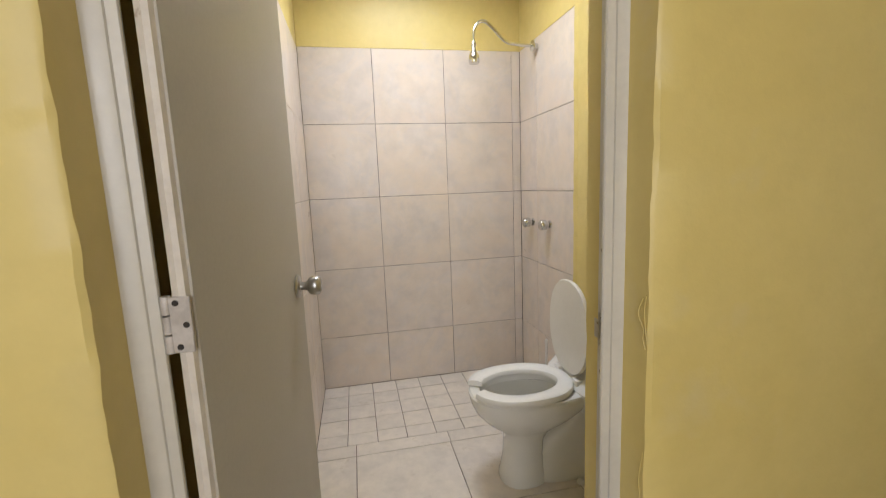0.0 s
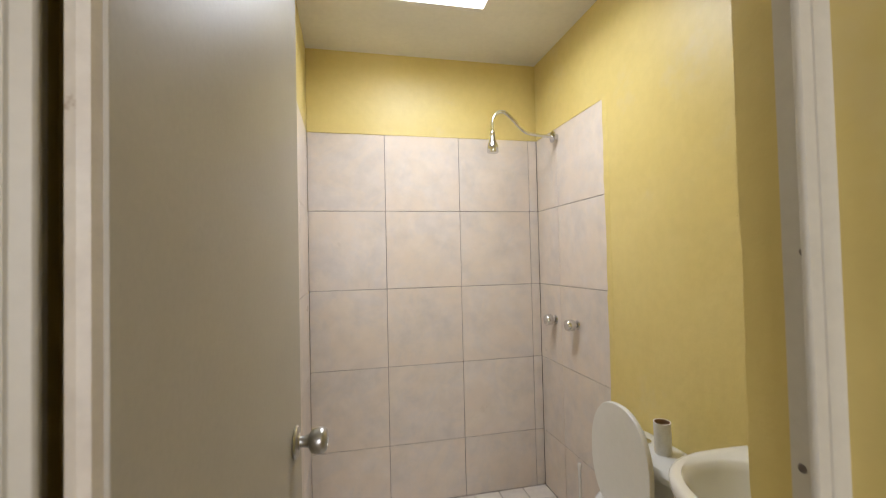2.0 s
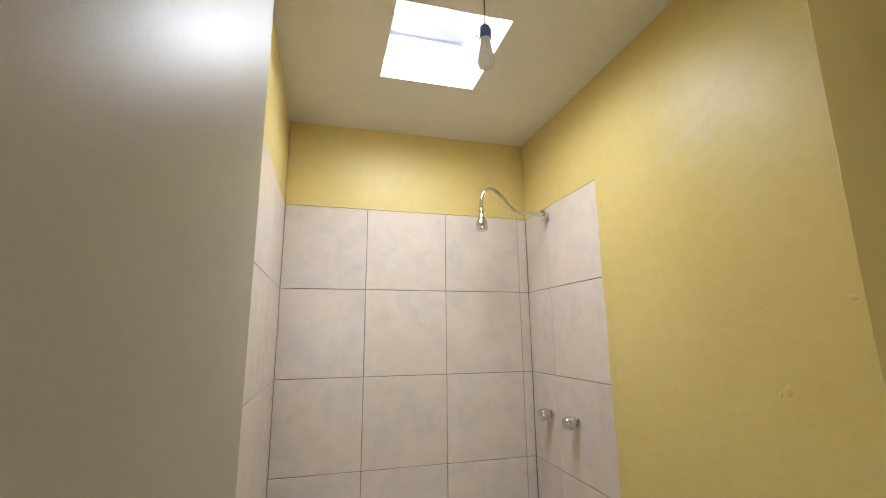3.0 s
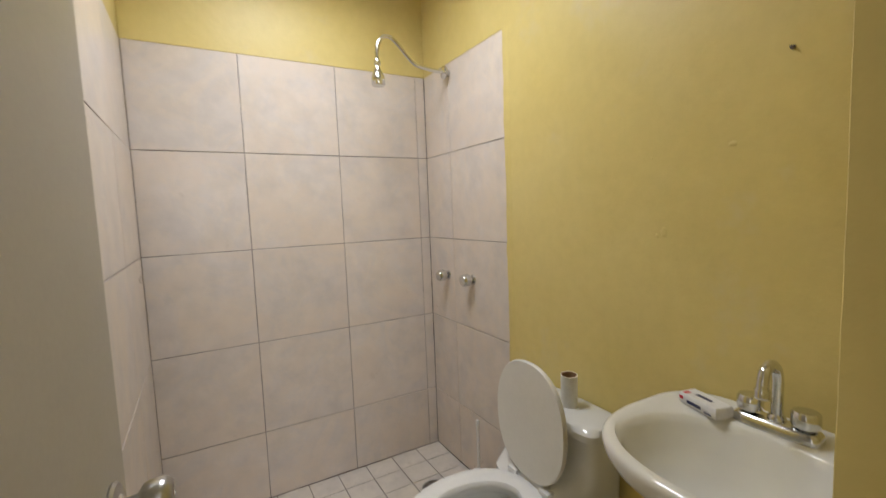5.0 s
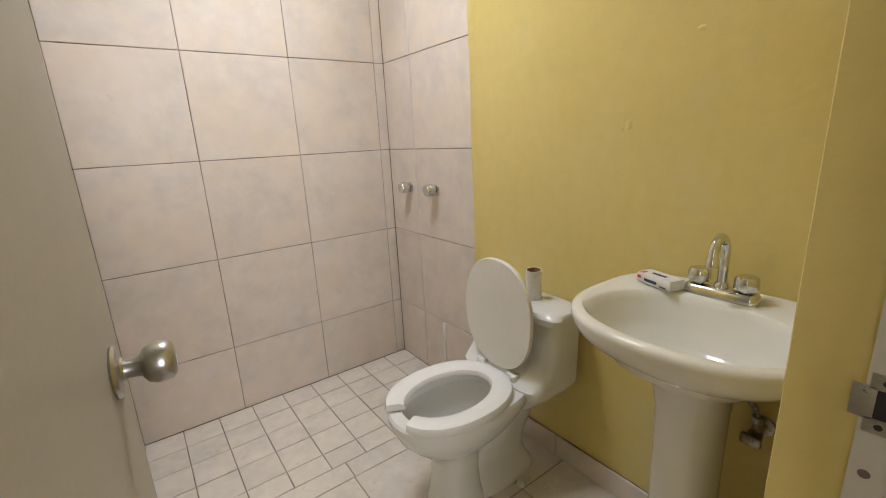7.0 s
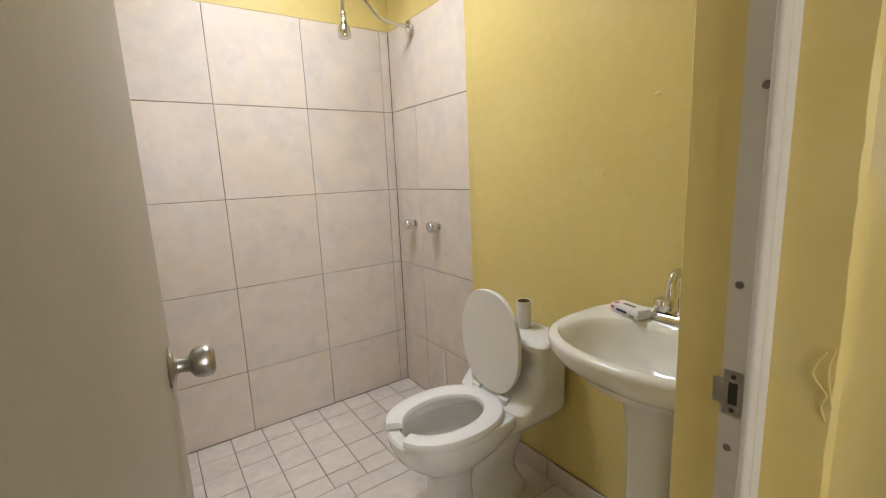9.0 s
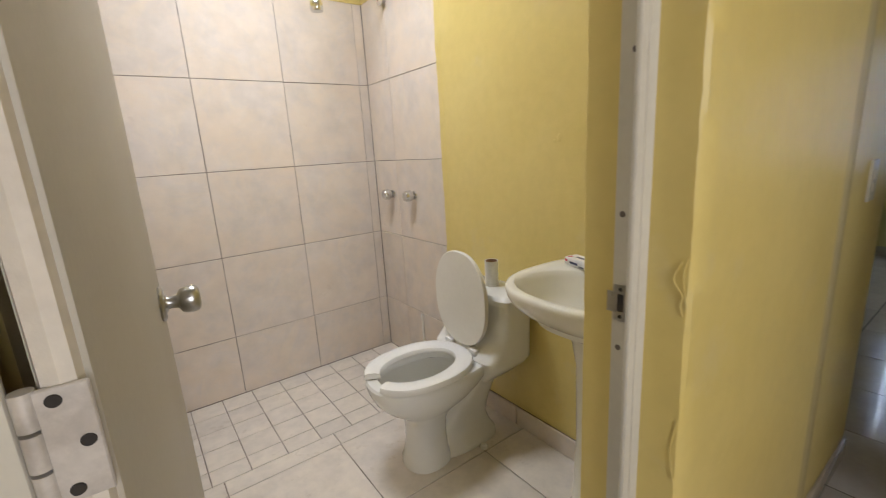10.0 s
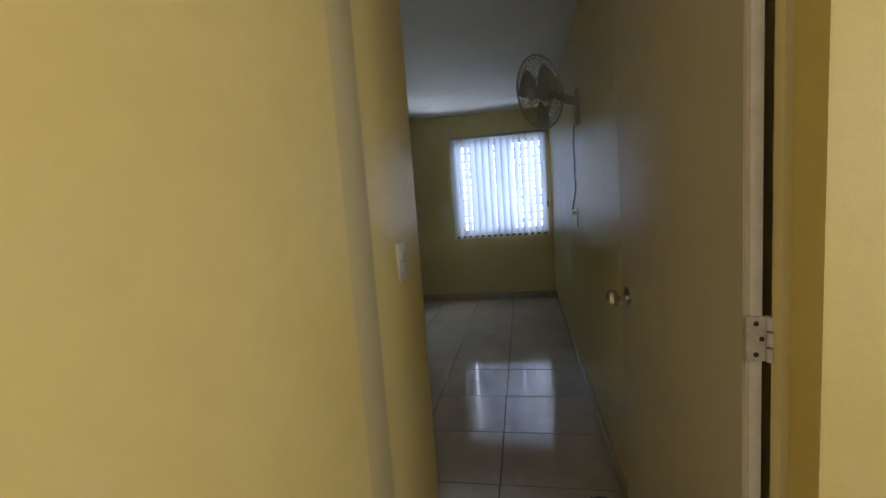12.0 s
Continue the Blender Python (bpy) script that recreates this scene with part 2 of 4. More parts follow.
def tube(bm, points, r, n=12, steps=8):
    """A round tube along a smooth line through the points."""
    pts = [Vector(p) for p in points]
    line = []
    for i in range(len(pts) - 1):
        p0, p1, p2, p3 = pts[max(i - 1, 0)], pts[i], pts[i + 1], pts[min(i + 2, len(pts) - 1)]
        for k in range(steps):
            t = k / steps
            line.append(0.5 * (2 * p1 + (p2 - p0) * t + (2 * p0 - 5 * p1 + 4 * p2 - p3) * t * t + (3 * p1 - p0 - 3 * p2 + p3) * t ** 3))
    line.append(pts[-1])
    rings, side = [], None
    for i, p in enumerate(line):
        d = (line[min(i + 1, len(line) - 1)] - line[max(i - 1, 0)]).normalized()
        if side is None:
            side = d.orthogonal().normalized()
        side = (side - d * side.dot(d)).normalized()
        up = d.cross(side)
        rings.append([bm.verts.new(p + r * (math.cos(2 * math.pi * k / n) * side + math.sin(2 * math.pi * k / n) * up)) for k in range(n)])
    join(bm, rings)
    for ring in (rings[0], rings[-1]):
        bm.faces.new(ring)
    return bm


def oval(cx, cy, z, front, back, half, n=40, p=2.3):
    """Points of a rounded ring; front and back are its reaches along x."""
    pts = []
    for i in range(n):
        a = 2 * math.pi * i / n
        c, s = math.cos(a), math.sin(a)
        rx = front if c >= 0 else back
        pts.append(Vector((cx + rx * math.copysign(abs(c) ** (2 / p), c), cy + half * math.copysign(abs(s) ** (2 / p), s), z)))
    return pts


def loft(bm, rings, cap_start=True, cap_end=True, m=Matrix()):
    vr = [[bm.verts.new(m @ p) for p in ring] for ring in rings]
    join(bm, vr)
    if cap_start:
        bm.faces.new(list(reversed(vr[0])))
    if cap_end:
        bm.faces.new(vr[-1])
    return bm


def structure(name, bm, mat, label, category=""):
    ob = part(name, bm, mat)
    return tagged(ob, label, category or name.split("_")[0], kind="structure")


def slabs(mat_name, label, mat, boxes, category="wall", bevel=0.0):
    bm = bmesh.new()
    for b in boxes:
        box(bm, *b, bevel=bevel)
    return structure(mat_name, bm, mat, label, category)


# ---- structure ----
def plaster_strip(wall, x, side, y_end):
    """A raised, uneven line of plaster and paint where the wall meets the tile edge."""
    bm = bmesh.new()
    rows = []
    for k in range(100):
        z = k * 0.02
        w = 0.004 * noise.noise(Vector((z * 4, side, 1))) + 0.003 * noise.noise(Vector((z * 21, side, 4)))
        h = 0.0035 + 0.0025 * noise.noise(Vector((z * 15, side, 8)))
        rows.append([bm.verts.new((x + side * a, y, z)) for a, y in ((-0.001, y_end + 0.004 + w), (h, y_end + 0.001 + w), (h * 1.1, y_end - 0.012 + w), (h * 0.5, y_end - 0.024), (-0.001, y_end - 0.036))])
    for a, b in zip(rows, rows[1:]):
        for i in range(4):
            bm.faces.new((a[i], a[i + 1], b[i + 1], b[i]))
    part("plaster_ridge", bm, YELLOW, wall)


YE, YE_W = -0.668, -0.80   # ends of the tiling on the two side walls
TH = 0.016   # tile with its bed, in front of the wall
north = slabs("wall_north", "yellow painted wall with a tiled shower below", YELLOW, [(XL - 0.12, XR + 0.12, TH - 0.004, 0.16, -0.05, ZC), (XL, XR, 0.001, TH - 0.004, 1.979, ZC)])
west = slabs("wall_west", "yellow painted bathroom wall beside the open door", YELLOW, [(XL - 0.16, XL - 0.012, YF_IN, TH - 0.004, -0.05, ZC), (XL - 0.012, XL - 0.001, YF_IN, YE_W - 0.004, -0.05, ZC), (XL - 0.012, XL - 0.001, YE_W - 0.004, 0.0, 1.979, ZC)])
plaster_strip(west, XL - 0.001, 1, YE_W)
east = slabs("wall_east", "yellow painted bathroom wall behind toilet and sink", YELLOW, [(0.012, 0.142, YF_IN, TH - 0.004, -0.05, ZC), (XR, 0.012, YF_IN, -0.672, -0.05, ZC), (XR, 0.012, -0.672, 0.0, 1.979, ZC)])
plaster_strip(east, XR, -1, YE)


def plaster_blob(wall, y, z, w, h, seed):
    """A small hardened splash of plaster under the paint."""
    bm = bmesh.new()
    rings = []
    for k, depth in ((1.0, -0.0004), (0.75, 0.0008), (0.4, 0.0014)):
        rings.append([bm.verts.new((XR - depth, y + w * k * math.cos(a) * (1 + 0.5 * noise.noise(Vector((math.cos(a) * 2, math.sin(a) * 2, seed)))), z + h * k * math.sin(a) * (1 + 0.5 * noise.noise(Vector((math.cos(a) * 2, math.sin(a) * 2, seed + 5))))))
                      for a in [2 * math.pi * i / 18 for i in range(18)]])
    join(bm, rings)
    bm.faces.new(rings[-1])
    part("plaster_blob", bm, YELLOW, wall)


for i, (y, z, w, h) in enumerate(((-1.335, 1.205, 0.011, 0.016), (-1.316, 1.196, 0.005, 0.007), (-0.680, 1.140, 0.014, 0.007), (-0.686, 1.065, 0.006, 0.018), (-0.690, 0.86, 0.005, 0.014), (-1.30, 1.406, 0.005, 0.004), (-1.503, 1.413, 0.012, 0.007))):
    plaster_blob(east, y, z, w, h, i * 3.1)


def rough_edge_wall(name, label, x_open, x_in, x_far, y_out, side):
    """A stretch of the front wall whose plastered corner at the door opening is hand-trowelled and uneven."""
    bm = bmesh.new()
    zs = [i * 0.02 for i in range(int(ZC / 0.02) + 1)] + [ZC + 0.001]
    rows = []
    for z in zs:
        w = 0.003 * noise.noise(Vector((z * 5, side * 3.0, 0))) + 0.0028 * noise.noise(Vector((z * 23, side * 7.0, 2)))
        w2 = 0.003 * noise.noise(Vector((z * 6, side * 9.0, 5))) + 0.0015 * noise.noise(Vector((z * 31, side * 4.0, 9)))
        rows.append([bm.verts.new(v) for v in (
            (x_far, y_out, z), (x_open + side * 0.05, y_out, z), (x_open + side * 0.006 + w, y_out + 0.0005, z), (x_open + w, y_out + 0.005 + w2, z), (x_open, y_out + 0.03, z), (x_open, -1.985, z),
            (x_in, -1.980, z), (x_in + w2, YF_IN - 0.012, z), (x_in + w2, YF_IN - 0.0012, z), (x_in + side * 0.0012 + w2, YF_IN, z), (x_far, YF_IN, z))])
    for a, b in zip(rows, rows[1:]):
        for i in range(len(a) - 1):
            bm.faces.new((a[i], a[i + 1], b[i + 1], b[i]))
    bm.faces.new(rows[0])
    bm.faces.new(rows[-1])
    return structure(name, bm, YELLOW, label, "wall")


wall_front_east = rough_edge_wall("wall_front_east", "yellow plaster wall with an uneven trowelled door corner", XJ_R, X_IN, 0.044, YF_E, 1)
wall_front_west = rough_edge_wall("wall_front_west", "yellow plaster wall on the hinge side of the door", XJ_L, XJ_L, -4.0, YF_OUT, -1)
slabs("wall_over_door", "yellow wall above the bathroom door", YELLOW, [(XJ_L + 0.001, XJ_R - 0.014, YF_OUT + 0.002, YF_IN - 0.002, 2.14, ZC)])
drip = bmesh.new()
tube(drip, [(XJ_R - 0.002, YF_E + 0.013, 1.03), (XJ_R - 0.003, YF_E + 0.022, 1.005), (XJ_R - 0.003, YF_E + 0.010, 0.985), (XJ_R - 0.001, YF_E + 0.013, 0.970), (XJ_R, YF_E + 0.009, 0.955)], 0.0009, 6, 5)
tube(drip, [(XJ_R - 0.002, YF_E + 0.006, 1.035), (XJ_R - 0.002, YF_E + 0.010, 1.01), (XJ_R - 0.002, YF_E + 0.004, 0.97)], 0.0008, 6, 5)
tube(drip, [(XJ_R - 0.001, YF_E + 0.006, 0.80), (XJ_R - 0.002, YF_E + 0.012, 0.75), (XJ_R - 0.001, YF_E + 0.005, 0.70)], 0.0008, 6, 5)
part("paint_drip", drip, YELLOW, wall_front_east, "hardened run of yellow paint")

# ceilings
c = bmesh.new()
sx0, sx1, sy0, sy1 = SKY
box(c, XL - 0.15, XR + 0.13, sy1, 0.15, ZC, ZC + 0.14)
box(c, XL - 0.15, XR + 0.13, YF_OUT, sy0, ZC, ZC + 0.14)
box(c, XL - 0.15, sx0, sy0, sy1, ZC, ZC + 0.14)
box(c, sx1, XR + 0.13, sy0, sy1, ZC, ZC + 0.14)
structure("ceiling", c, WHITE_CEIL, "white plastered bathroom ceiling with a square skylight opening", "ceiling")
structure("ceiling_hall", B(-4.2, -0.02, -4.12, YF_OUT, ZC, ZC + 0.14), WHITE_CEIL, "white plastered hall ceiling", "ceiling")
structure("ceiling_bedroom", box(B(-0.02, XB0 - 0.12, -3.0, -1.97, ZB, ZB + 0.14), XB0 - 0.12, XB1 + 0.15, -3.0, 1.2, ZB, ZB + 0.14), WHITE_CEIL, "white uneven bedroom ceiling", "ceiling")

# bedroom and hall walls
entry = bmesh.new()
box(entry, 0.25, XB0, -2.030, -1.945, 0, ZB)
box(entry, XB0 - 0.12, XB0, -1.945, 1.2, 0, ZB)
structure("wall_entry", entry, YELLOW, "yellow wall of the bedroom entry with a light switch", "wall")
WY0, WY1, WZ0, WZ1 = -2.66, -1.66, 0.79, 1.88
slabs("wall_window", "pale yellow bedroom wall round the window", BED_YELLOW, [
    (XB1, XB1 + 0.14, YB_R, 1.2, 0, WZ0), (XB1, XB1 + 0.14, YB_R, 1.2, WZ1, ZB), (XB1, XB1 + 0.14, WY1, 1.2, WZ0, WZ1), (XB1, XB1 + 0.14, YB_R, WY0, WZ0, WZ1)])
slabs("wall_fan", "yellowed bedroom wall with patchy plaster behind the fan", BED_YELLOW, [(-0.02, 0.35, YB_R - 0.14, -2.782, 0, ZB), (0.35, XB1 + 0.14, YB_R - 0.14, YB_R, 0, ZB)])
slabs("wall_bedroom_far", "pale yellow bedroom wall", BED_YELLOW, [(XB0, XB1 + 0.14, 1.2, 1.34, 0, ZB)])
slabs("wall_hall_end", "yellow hall wall beside the bedroom door", YELLOW, [(-0.128, -0.02, -4.12, -2.776, 0, ZC)], bevel=0.006)
slabs("wall_over_bedroom_door", "yellow wall above the bedroom door", YELLOW, [(-0.128, -0.022, -2.774, YF_OUT, 2.12, ZC)])
# unseen walls closing the hall; their openings are made up for the fill lamps
slabs("wall_hall_south", "unseen yellow hall wall, added with an opening behind a fill lamp", YELLOW, [
    (-4.1, -1.72, -4.12, -4.0, 0, ZC), (-0.88, -0.128, -4.12, -4.0, 0, ZC), (-1.72, -0.88, -4.12, -4.0, 0, 0.8), (-1.72, -0.88, -4.12, -4.0, 2.1, ZC)])
slabs("wall_hall_west", "unseen yellow hall wall, added with an opening behind a fill lamp", YELLOW, [
    (-4.2, -4.08, -4.0, -3.67, 0, ZC), (-4.2, -4.08, -2.43, YF_OUT, 0, ZC), (-4.2, -4.08, -3.67, -2.43, 0, 0.8), (-4.2, -4.08, -3.67, -2.43, 2.1, ZC)])

# floors: a bed of grout; the tiles stand proud of it (laid at the end)
floor_bath = structure("floor_bathroom", B(XL - 0.02, XR + 0.02, YF_OUT - 0.006, 0.02, -0.06, -0.004), FLOOR_GROUT, "beige tiled bathroom floor with dark joints", "floor")
floor_bed = structure("floor_bedroom", box(B(-0.02, XB0 - 0.10, -2.80, -2.0, -0.06, -0.0025), XB0 - 0.10, XB1 + 0.02, -2.80, 1.22, -0.06, -0.0025), BED_GROUT, "glossy cream tiled bedroom floor with dark joints", "floor")
floor_hall = structure("floor_hall", B(-4.16, -0.024, -4.1, YF_OUT - 0.01, -0.06, -0.0025), BED_GROUT, "glossy cream tiled hall floor", "floor")
structure("ground", B(-60, 60, -60, 60, -0.5, -0.1), GROUND, "dry ground outside the house", "ground")

# baseboards
base_bath = structure("baseboard_bathroom", B(-0.006, XR - 0.0005, YF_IN, -0.706, 0, 0.084), GROUT, "grey-beige tile baseboard along the yellow wall", "baseboard")
for y0, y1 in ((-1.118, -0.706), (-1.531, -1.122), (YF_IN + 0.004, -1.535)):
    part("tile", B(-0.014, -0.005, y0, y1, 0.0, 0.086, bevel=0.002, segments=1), TILE, base_bath)
structure("baseboard_bedroom_window", B(XB1 - 0.012, XB1, YB_R + 0.012, 1.2, 0, 0.075, bevel=0.003), BED_TILE, "cream tile baseboard under the window", "baseboard")
structure("baseboard_bedroom_fan", B(0.7, XB1, YB_R, YB_R + 0.012, 0, 0.075, bevel=0.003), BED_TILE, "cream tile baseboard along the fan wall", "baseboard")
structure("baseboard_entry", B(0.252, XB0, -2.042, -2.030, 0, 0.075, bevel=0.003), BED_TILE, "cream tile baseboard of the bedroom entry", "baseboard")

# skylight
skl = tagged(empty("skylight", pose(-0.68, -0.72, ZC)), "square bright skylight with a domed clear cover", "skylight", kind="structure")
shaft = bmesh.new()
for b in ((sx0 - 0.03, sx0, sy0 - 0.03, sy1 + 0.03), (sx1, sx1 + 0.03, sy0 - 0.03, sy1 + 0.03), (sx0, sx1, sy0 - 0.03, sy0), (sx0, sx1, sy1, sy1 + 0.03)):
    box(shaft, b[0] + 0.68, b[1] + 0.68, b[2] + 0.72, b[3] + 0.72, 0.14, 0.21)
part("shaft", shaft, WHITE_CEIL, skl)
dome = bmesh.new()
loft(dome, [oval(0, 0, z, a, a, a * 1.06, 32, 5) for z, a in ((0.212, 0.235), (0.24, 0.225), (0.27, 0.17), (0.285, 0.07))], cap_start=False)
d = part("dome", dome, GLASS, skl, "clear acrylic dome")
d.visible_shadow = False


# ---- doors ----
def knob_set(parent, face, z, y, mat):
    """A round door knob on its rose, standing out along +x from x = face."""
    m = pose(face, y, z, 0, 90, 0)
    rose = part("rose", lathe(bmesh.new(), [(0.0, 0.0), (0.0297, 0.0), (0.0306, 0.0026), (0.0279, 0.006), (0.0153, 0.0077), (0.0135, 0.0103), (0.0, 0.0103)], 32, m), mat, parent, "round steel rose")
    neck = part("neck", lathe(bmesh.new(), [(0.0, 0.0086), (0.0113, 0.0086), (0.0103, 0.0155), (0.0117, 0.0241), (0.0144, 0.0284), (0.0, 0.0292)], 28, m), mat, parent)
    part("knob", lathe(bmesh.new(), [(0.0, 0.0258), (0.0144, 0.0267), (0.0207, 0.031), (0.0238, 0.0387), (0.0243, 0.0482), (0.0229, 0.055), (0.018, 0.0593), (0.0108, 0.0606), (0.0106, 0.0593), (0.0, 0.0593)], 36, m), mat, parent, "satin steel door knob")


def hinge(parent, z, x, y, flip=1):
    """A butt hinge: leaf on the door's edge with three screws, barrel at the side."""
    h = part("hinge", B(x - 0.0125, x + 0.0125, y - 0.0025, y + 0.0015, z - 0.0355, z + 0.0355, bevel=0.001, segments=1), HINGE, parent, "pale painted steel butt hinge")
    for k in range(3):
        part("barrel", lathe(bmesh.new(), [(0, 0), (0.0058, 0), (0.0058, 0.0222), (0, 0.0222)], 16, Matrix.Translation((x - flip * 0.0165, y + 0.001, z - 0.0355 + k * 0.0247))), HINGE, h)
    for dx, dz in ((-0.004, 0.028), (0.006, 0.0), (-0.004, -0.028)):
        part("screw", lathe(bmesh.new(), [(0, 0), (0.004, 0), (0.0036, 0.001), (0.0015, 0.0012), (0, 0.0005)], 14, Matrix.Translation((x + dx * flip, y - 0.0026, z + dz)) @ pose(0, 0, 0, 90, 0, 0)), DARK, h)
    return h


def door(name, m, width, height, mat, edge_mat, hinge_side, label, knob_z=0.958):
    """A flush leaf: hinge edge at the local origin, leaf along +y, show face at x = 0, thickness to -x."""
    ob = tagged(empty(name, m), label, "door", kind="structure")
    t = 0.026
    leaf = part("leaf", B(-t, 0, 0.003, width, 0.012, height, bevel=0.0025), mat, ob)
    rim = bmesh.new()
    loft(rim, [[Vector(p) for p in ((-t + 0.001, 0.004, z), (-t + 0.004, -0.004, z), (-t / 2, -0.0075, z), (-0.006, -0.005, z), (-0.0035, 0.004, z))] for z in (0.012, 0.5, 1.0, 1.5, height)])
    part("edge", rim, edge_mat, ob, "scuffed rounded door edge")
    for hz in (0.25, 1.040, 1.85):
        hinge(ob, hz, -t / 2, -0.0075, hinge_side)
    knob_set(ob, 0.0, knob_z, width - 0.062, STEEL)
    return ob


DOOR_ANGLE = -4.9
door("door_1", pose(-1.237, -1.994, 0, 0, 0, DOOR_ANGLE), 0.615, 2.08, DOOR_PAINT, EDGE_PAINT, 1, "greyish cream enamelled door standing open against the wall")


def bedroom_door():
    """Leaf along +x with its show face at +y; hinge edge at the origin."""
    ob = tagged(empty("door_2", pose(-0.040, -2.724, 0, 0, 0, 3.9)), "dull cream bedroom door standing wide open", "door", kind="structure")
    t, w, h = 0.028, 0.625, 2.06
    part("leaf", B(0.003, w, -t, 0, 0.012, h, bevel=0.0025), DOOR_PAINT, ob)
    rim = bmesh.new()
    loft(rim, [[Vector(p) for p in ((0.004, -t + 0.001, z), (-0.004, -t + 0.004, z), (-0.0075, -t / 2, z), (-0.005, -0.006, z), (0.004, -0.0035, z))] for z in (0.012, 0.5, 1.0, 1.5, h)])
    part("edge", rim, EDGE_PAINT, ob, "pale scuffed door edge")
    for hz in (0.25, 0.965, 1.85):
        hg = part("hinge", B(-0.0105, -0.0065, -t + 0.001, 0.001, hz - 0.035, hz + 0.035, bevel=0.001, segments=1), HINGE, ob, "pale painted steel butt hinge")
        for k in range(3):
            part("barrel", lathe(bmesh.new(), [(0, 0), (0.006, 0), (0.006, 0.021), (0, 0.021)], 16, Matrix.Translation((-0.012, -t - 0.003, hz - 0.035 + k * 0.0245))), HINGE, hg)
            part("screw", lathe(bmesh.new(), [(0, 0), (0.004, 0), (0.0035, 0.001), (0, 0.0008)], 12, Matrix.Translation((-0.0107, -0.012 - 0.008 * (k == 1), hz - 0.024 + k * 0.024)) @ pose(0, 0, 0, 0, -90, 0)), DARK, hg)
    m = pose(w - 0.06, 0, 0.895, -90, 0, 0)
    part("rose", lathe(bmesh.new(), [(0, 0), (0.031, 0), (0.031, 0.004), (0.015, 0.009), (0, 0.009)], 28, m), CHROME, ob)
    part("neck", lathe(bmesh.new(), [(0, 0.008), (0.011, 0.008), (0.010, 0.025), (0, 0.025)], 24, m), CHROME, ob)
    part("knob", lathe(bmesh.new(), [(0, 0.024), (0.014, 0.025), (0.024, 0.034), (0.026, 0.046), (0.020, 0.056), (0, 0.059)], 32, m), CHROME, ob, "chrome door knob")
    return ob


bedroom_door()

# door frames: pressed steel with a stop
frame_1 = tagged(empty("door_frame_1", pose(0, 0, 0)), "pale grey pressed steel frame of the bathroom door", "door frame", kind="structure")


def steel_post(x, side):
    """A pressed profile: the rebate near the room, the stop towards the hall."""
    prof = [(-0.008, -1.9630), (0.019, -1.9630), (0.019, -1.9890), (0.0315, -1.9910), (0.033, -1.9930), (0.033, -1.9970), (0.0315, -1.9990), (0.0205, -2.0005), (0.0190, -1.9975), (0.0175, -2.0005),
            (0.004, -2.0010), (0.001, -2.0025), (-0.008, -2.0025)]
    bm = bmesh.new()
    loft(bm, [[Vector((x - side * a, y, z)) for a, y in prof] for z in (0.0, 2.14)])
    return bm


part("jamb", steel_post(XJ_R, 1), FRAME_PAINT, frame_1)
part("jamb", steel_post(-1.306, -1), FRAME_PAINT, frame_1)
part("head", B(XJ_L, XJ_R, -2.001, -1.964, 2.10, 2.14, bevel=0.003), FRAME_PAINT, frame_1)
sp = bmesh.new()
xs = XJ_R - 0.0193
box(sp, xs - 0.0012, xs, -1.986, -1.966, 0.932, 0.946)
box(sp, xs - 0.0012, xs, -1.986, -1.966, 0.973, 0.987)
box(sp, xs - 0.0012, xs, -1.986, -1.981, 0.946, 0.973)
box(sp, xs - 0.0012, xs, -1.971, -1.955, 0.944, 0.975, bevel=0.0004)
strike = part("strike_plate", sp, STEEL, frame_1, "worn steel strike plate")
part("latch_hole", B(xs - 0.0004, xs, -1.981, -1.971, 0.946, 0.973), DARK, strike)
for z in (0.939, 0.980):
    part("screw", lathe(bmesh.new(), [(0, 0), (0.003, 0), (0.0024, 0.0012), (0, 0.0008)], 14, pose(xs - 0.0012, -1.976, z, 0, -90, 0)), DARK, strike)
for z in (0.89, 1.088):
    part("screw_hole", lathe(bmesh.new(), [(0.0045, 0), (0.0038, 0.0008), (0.0025, 0.0004), (0, 0.0002)], 14, pose(xs, -1.974, z, 0, -90, 0)), CABLE, frame_1)
part("screw_hole", lathe(bmesh.new(), [(0.0045, 0), (0.0038, 0.0008), (0.0025, 0.0004), (0, 0.0002)], 14, pose(xs, -1.984, 1.297, 0, -90, 0)), CABLE, frame_1)

frame_2 = tagged(empty("door_frame_2", pose(0, 0, 0)), "cream painted frame of the bedroom door", "door frame", kind="structure")
lj = bmesh.new()
loft(lj, [[Vector((x, y, z)) for x, y in ((0.0445, -2.0615), (0.055, -2.0605), (0.245, -2.038), (0.25, -2.034), (0.25, -1.96), (0.0445, -1.96))] for z in (0.0, ZB)])
part("jamb", lj, CREAM_FRAME, frame_2)
rj = bmesh.new()
loft(rj, [[Vector((x, y, z)) for x, y in ((-0.062, -2.79), (-0.062, -2.764), (-0.056, -2.758), (-0.050, -2.757), (-0.044, -2.772), (0.008, -2.775), (0.008, -2.79))] for z in (0.0, ZB)])
part("jamb", rj, CREAM_FRAME, frame_2)

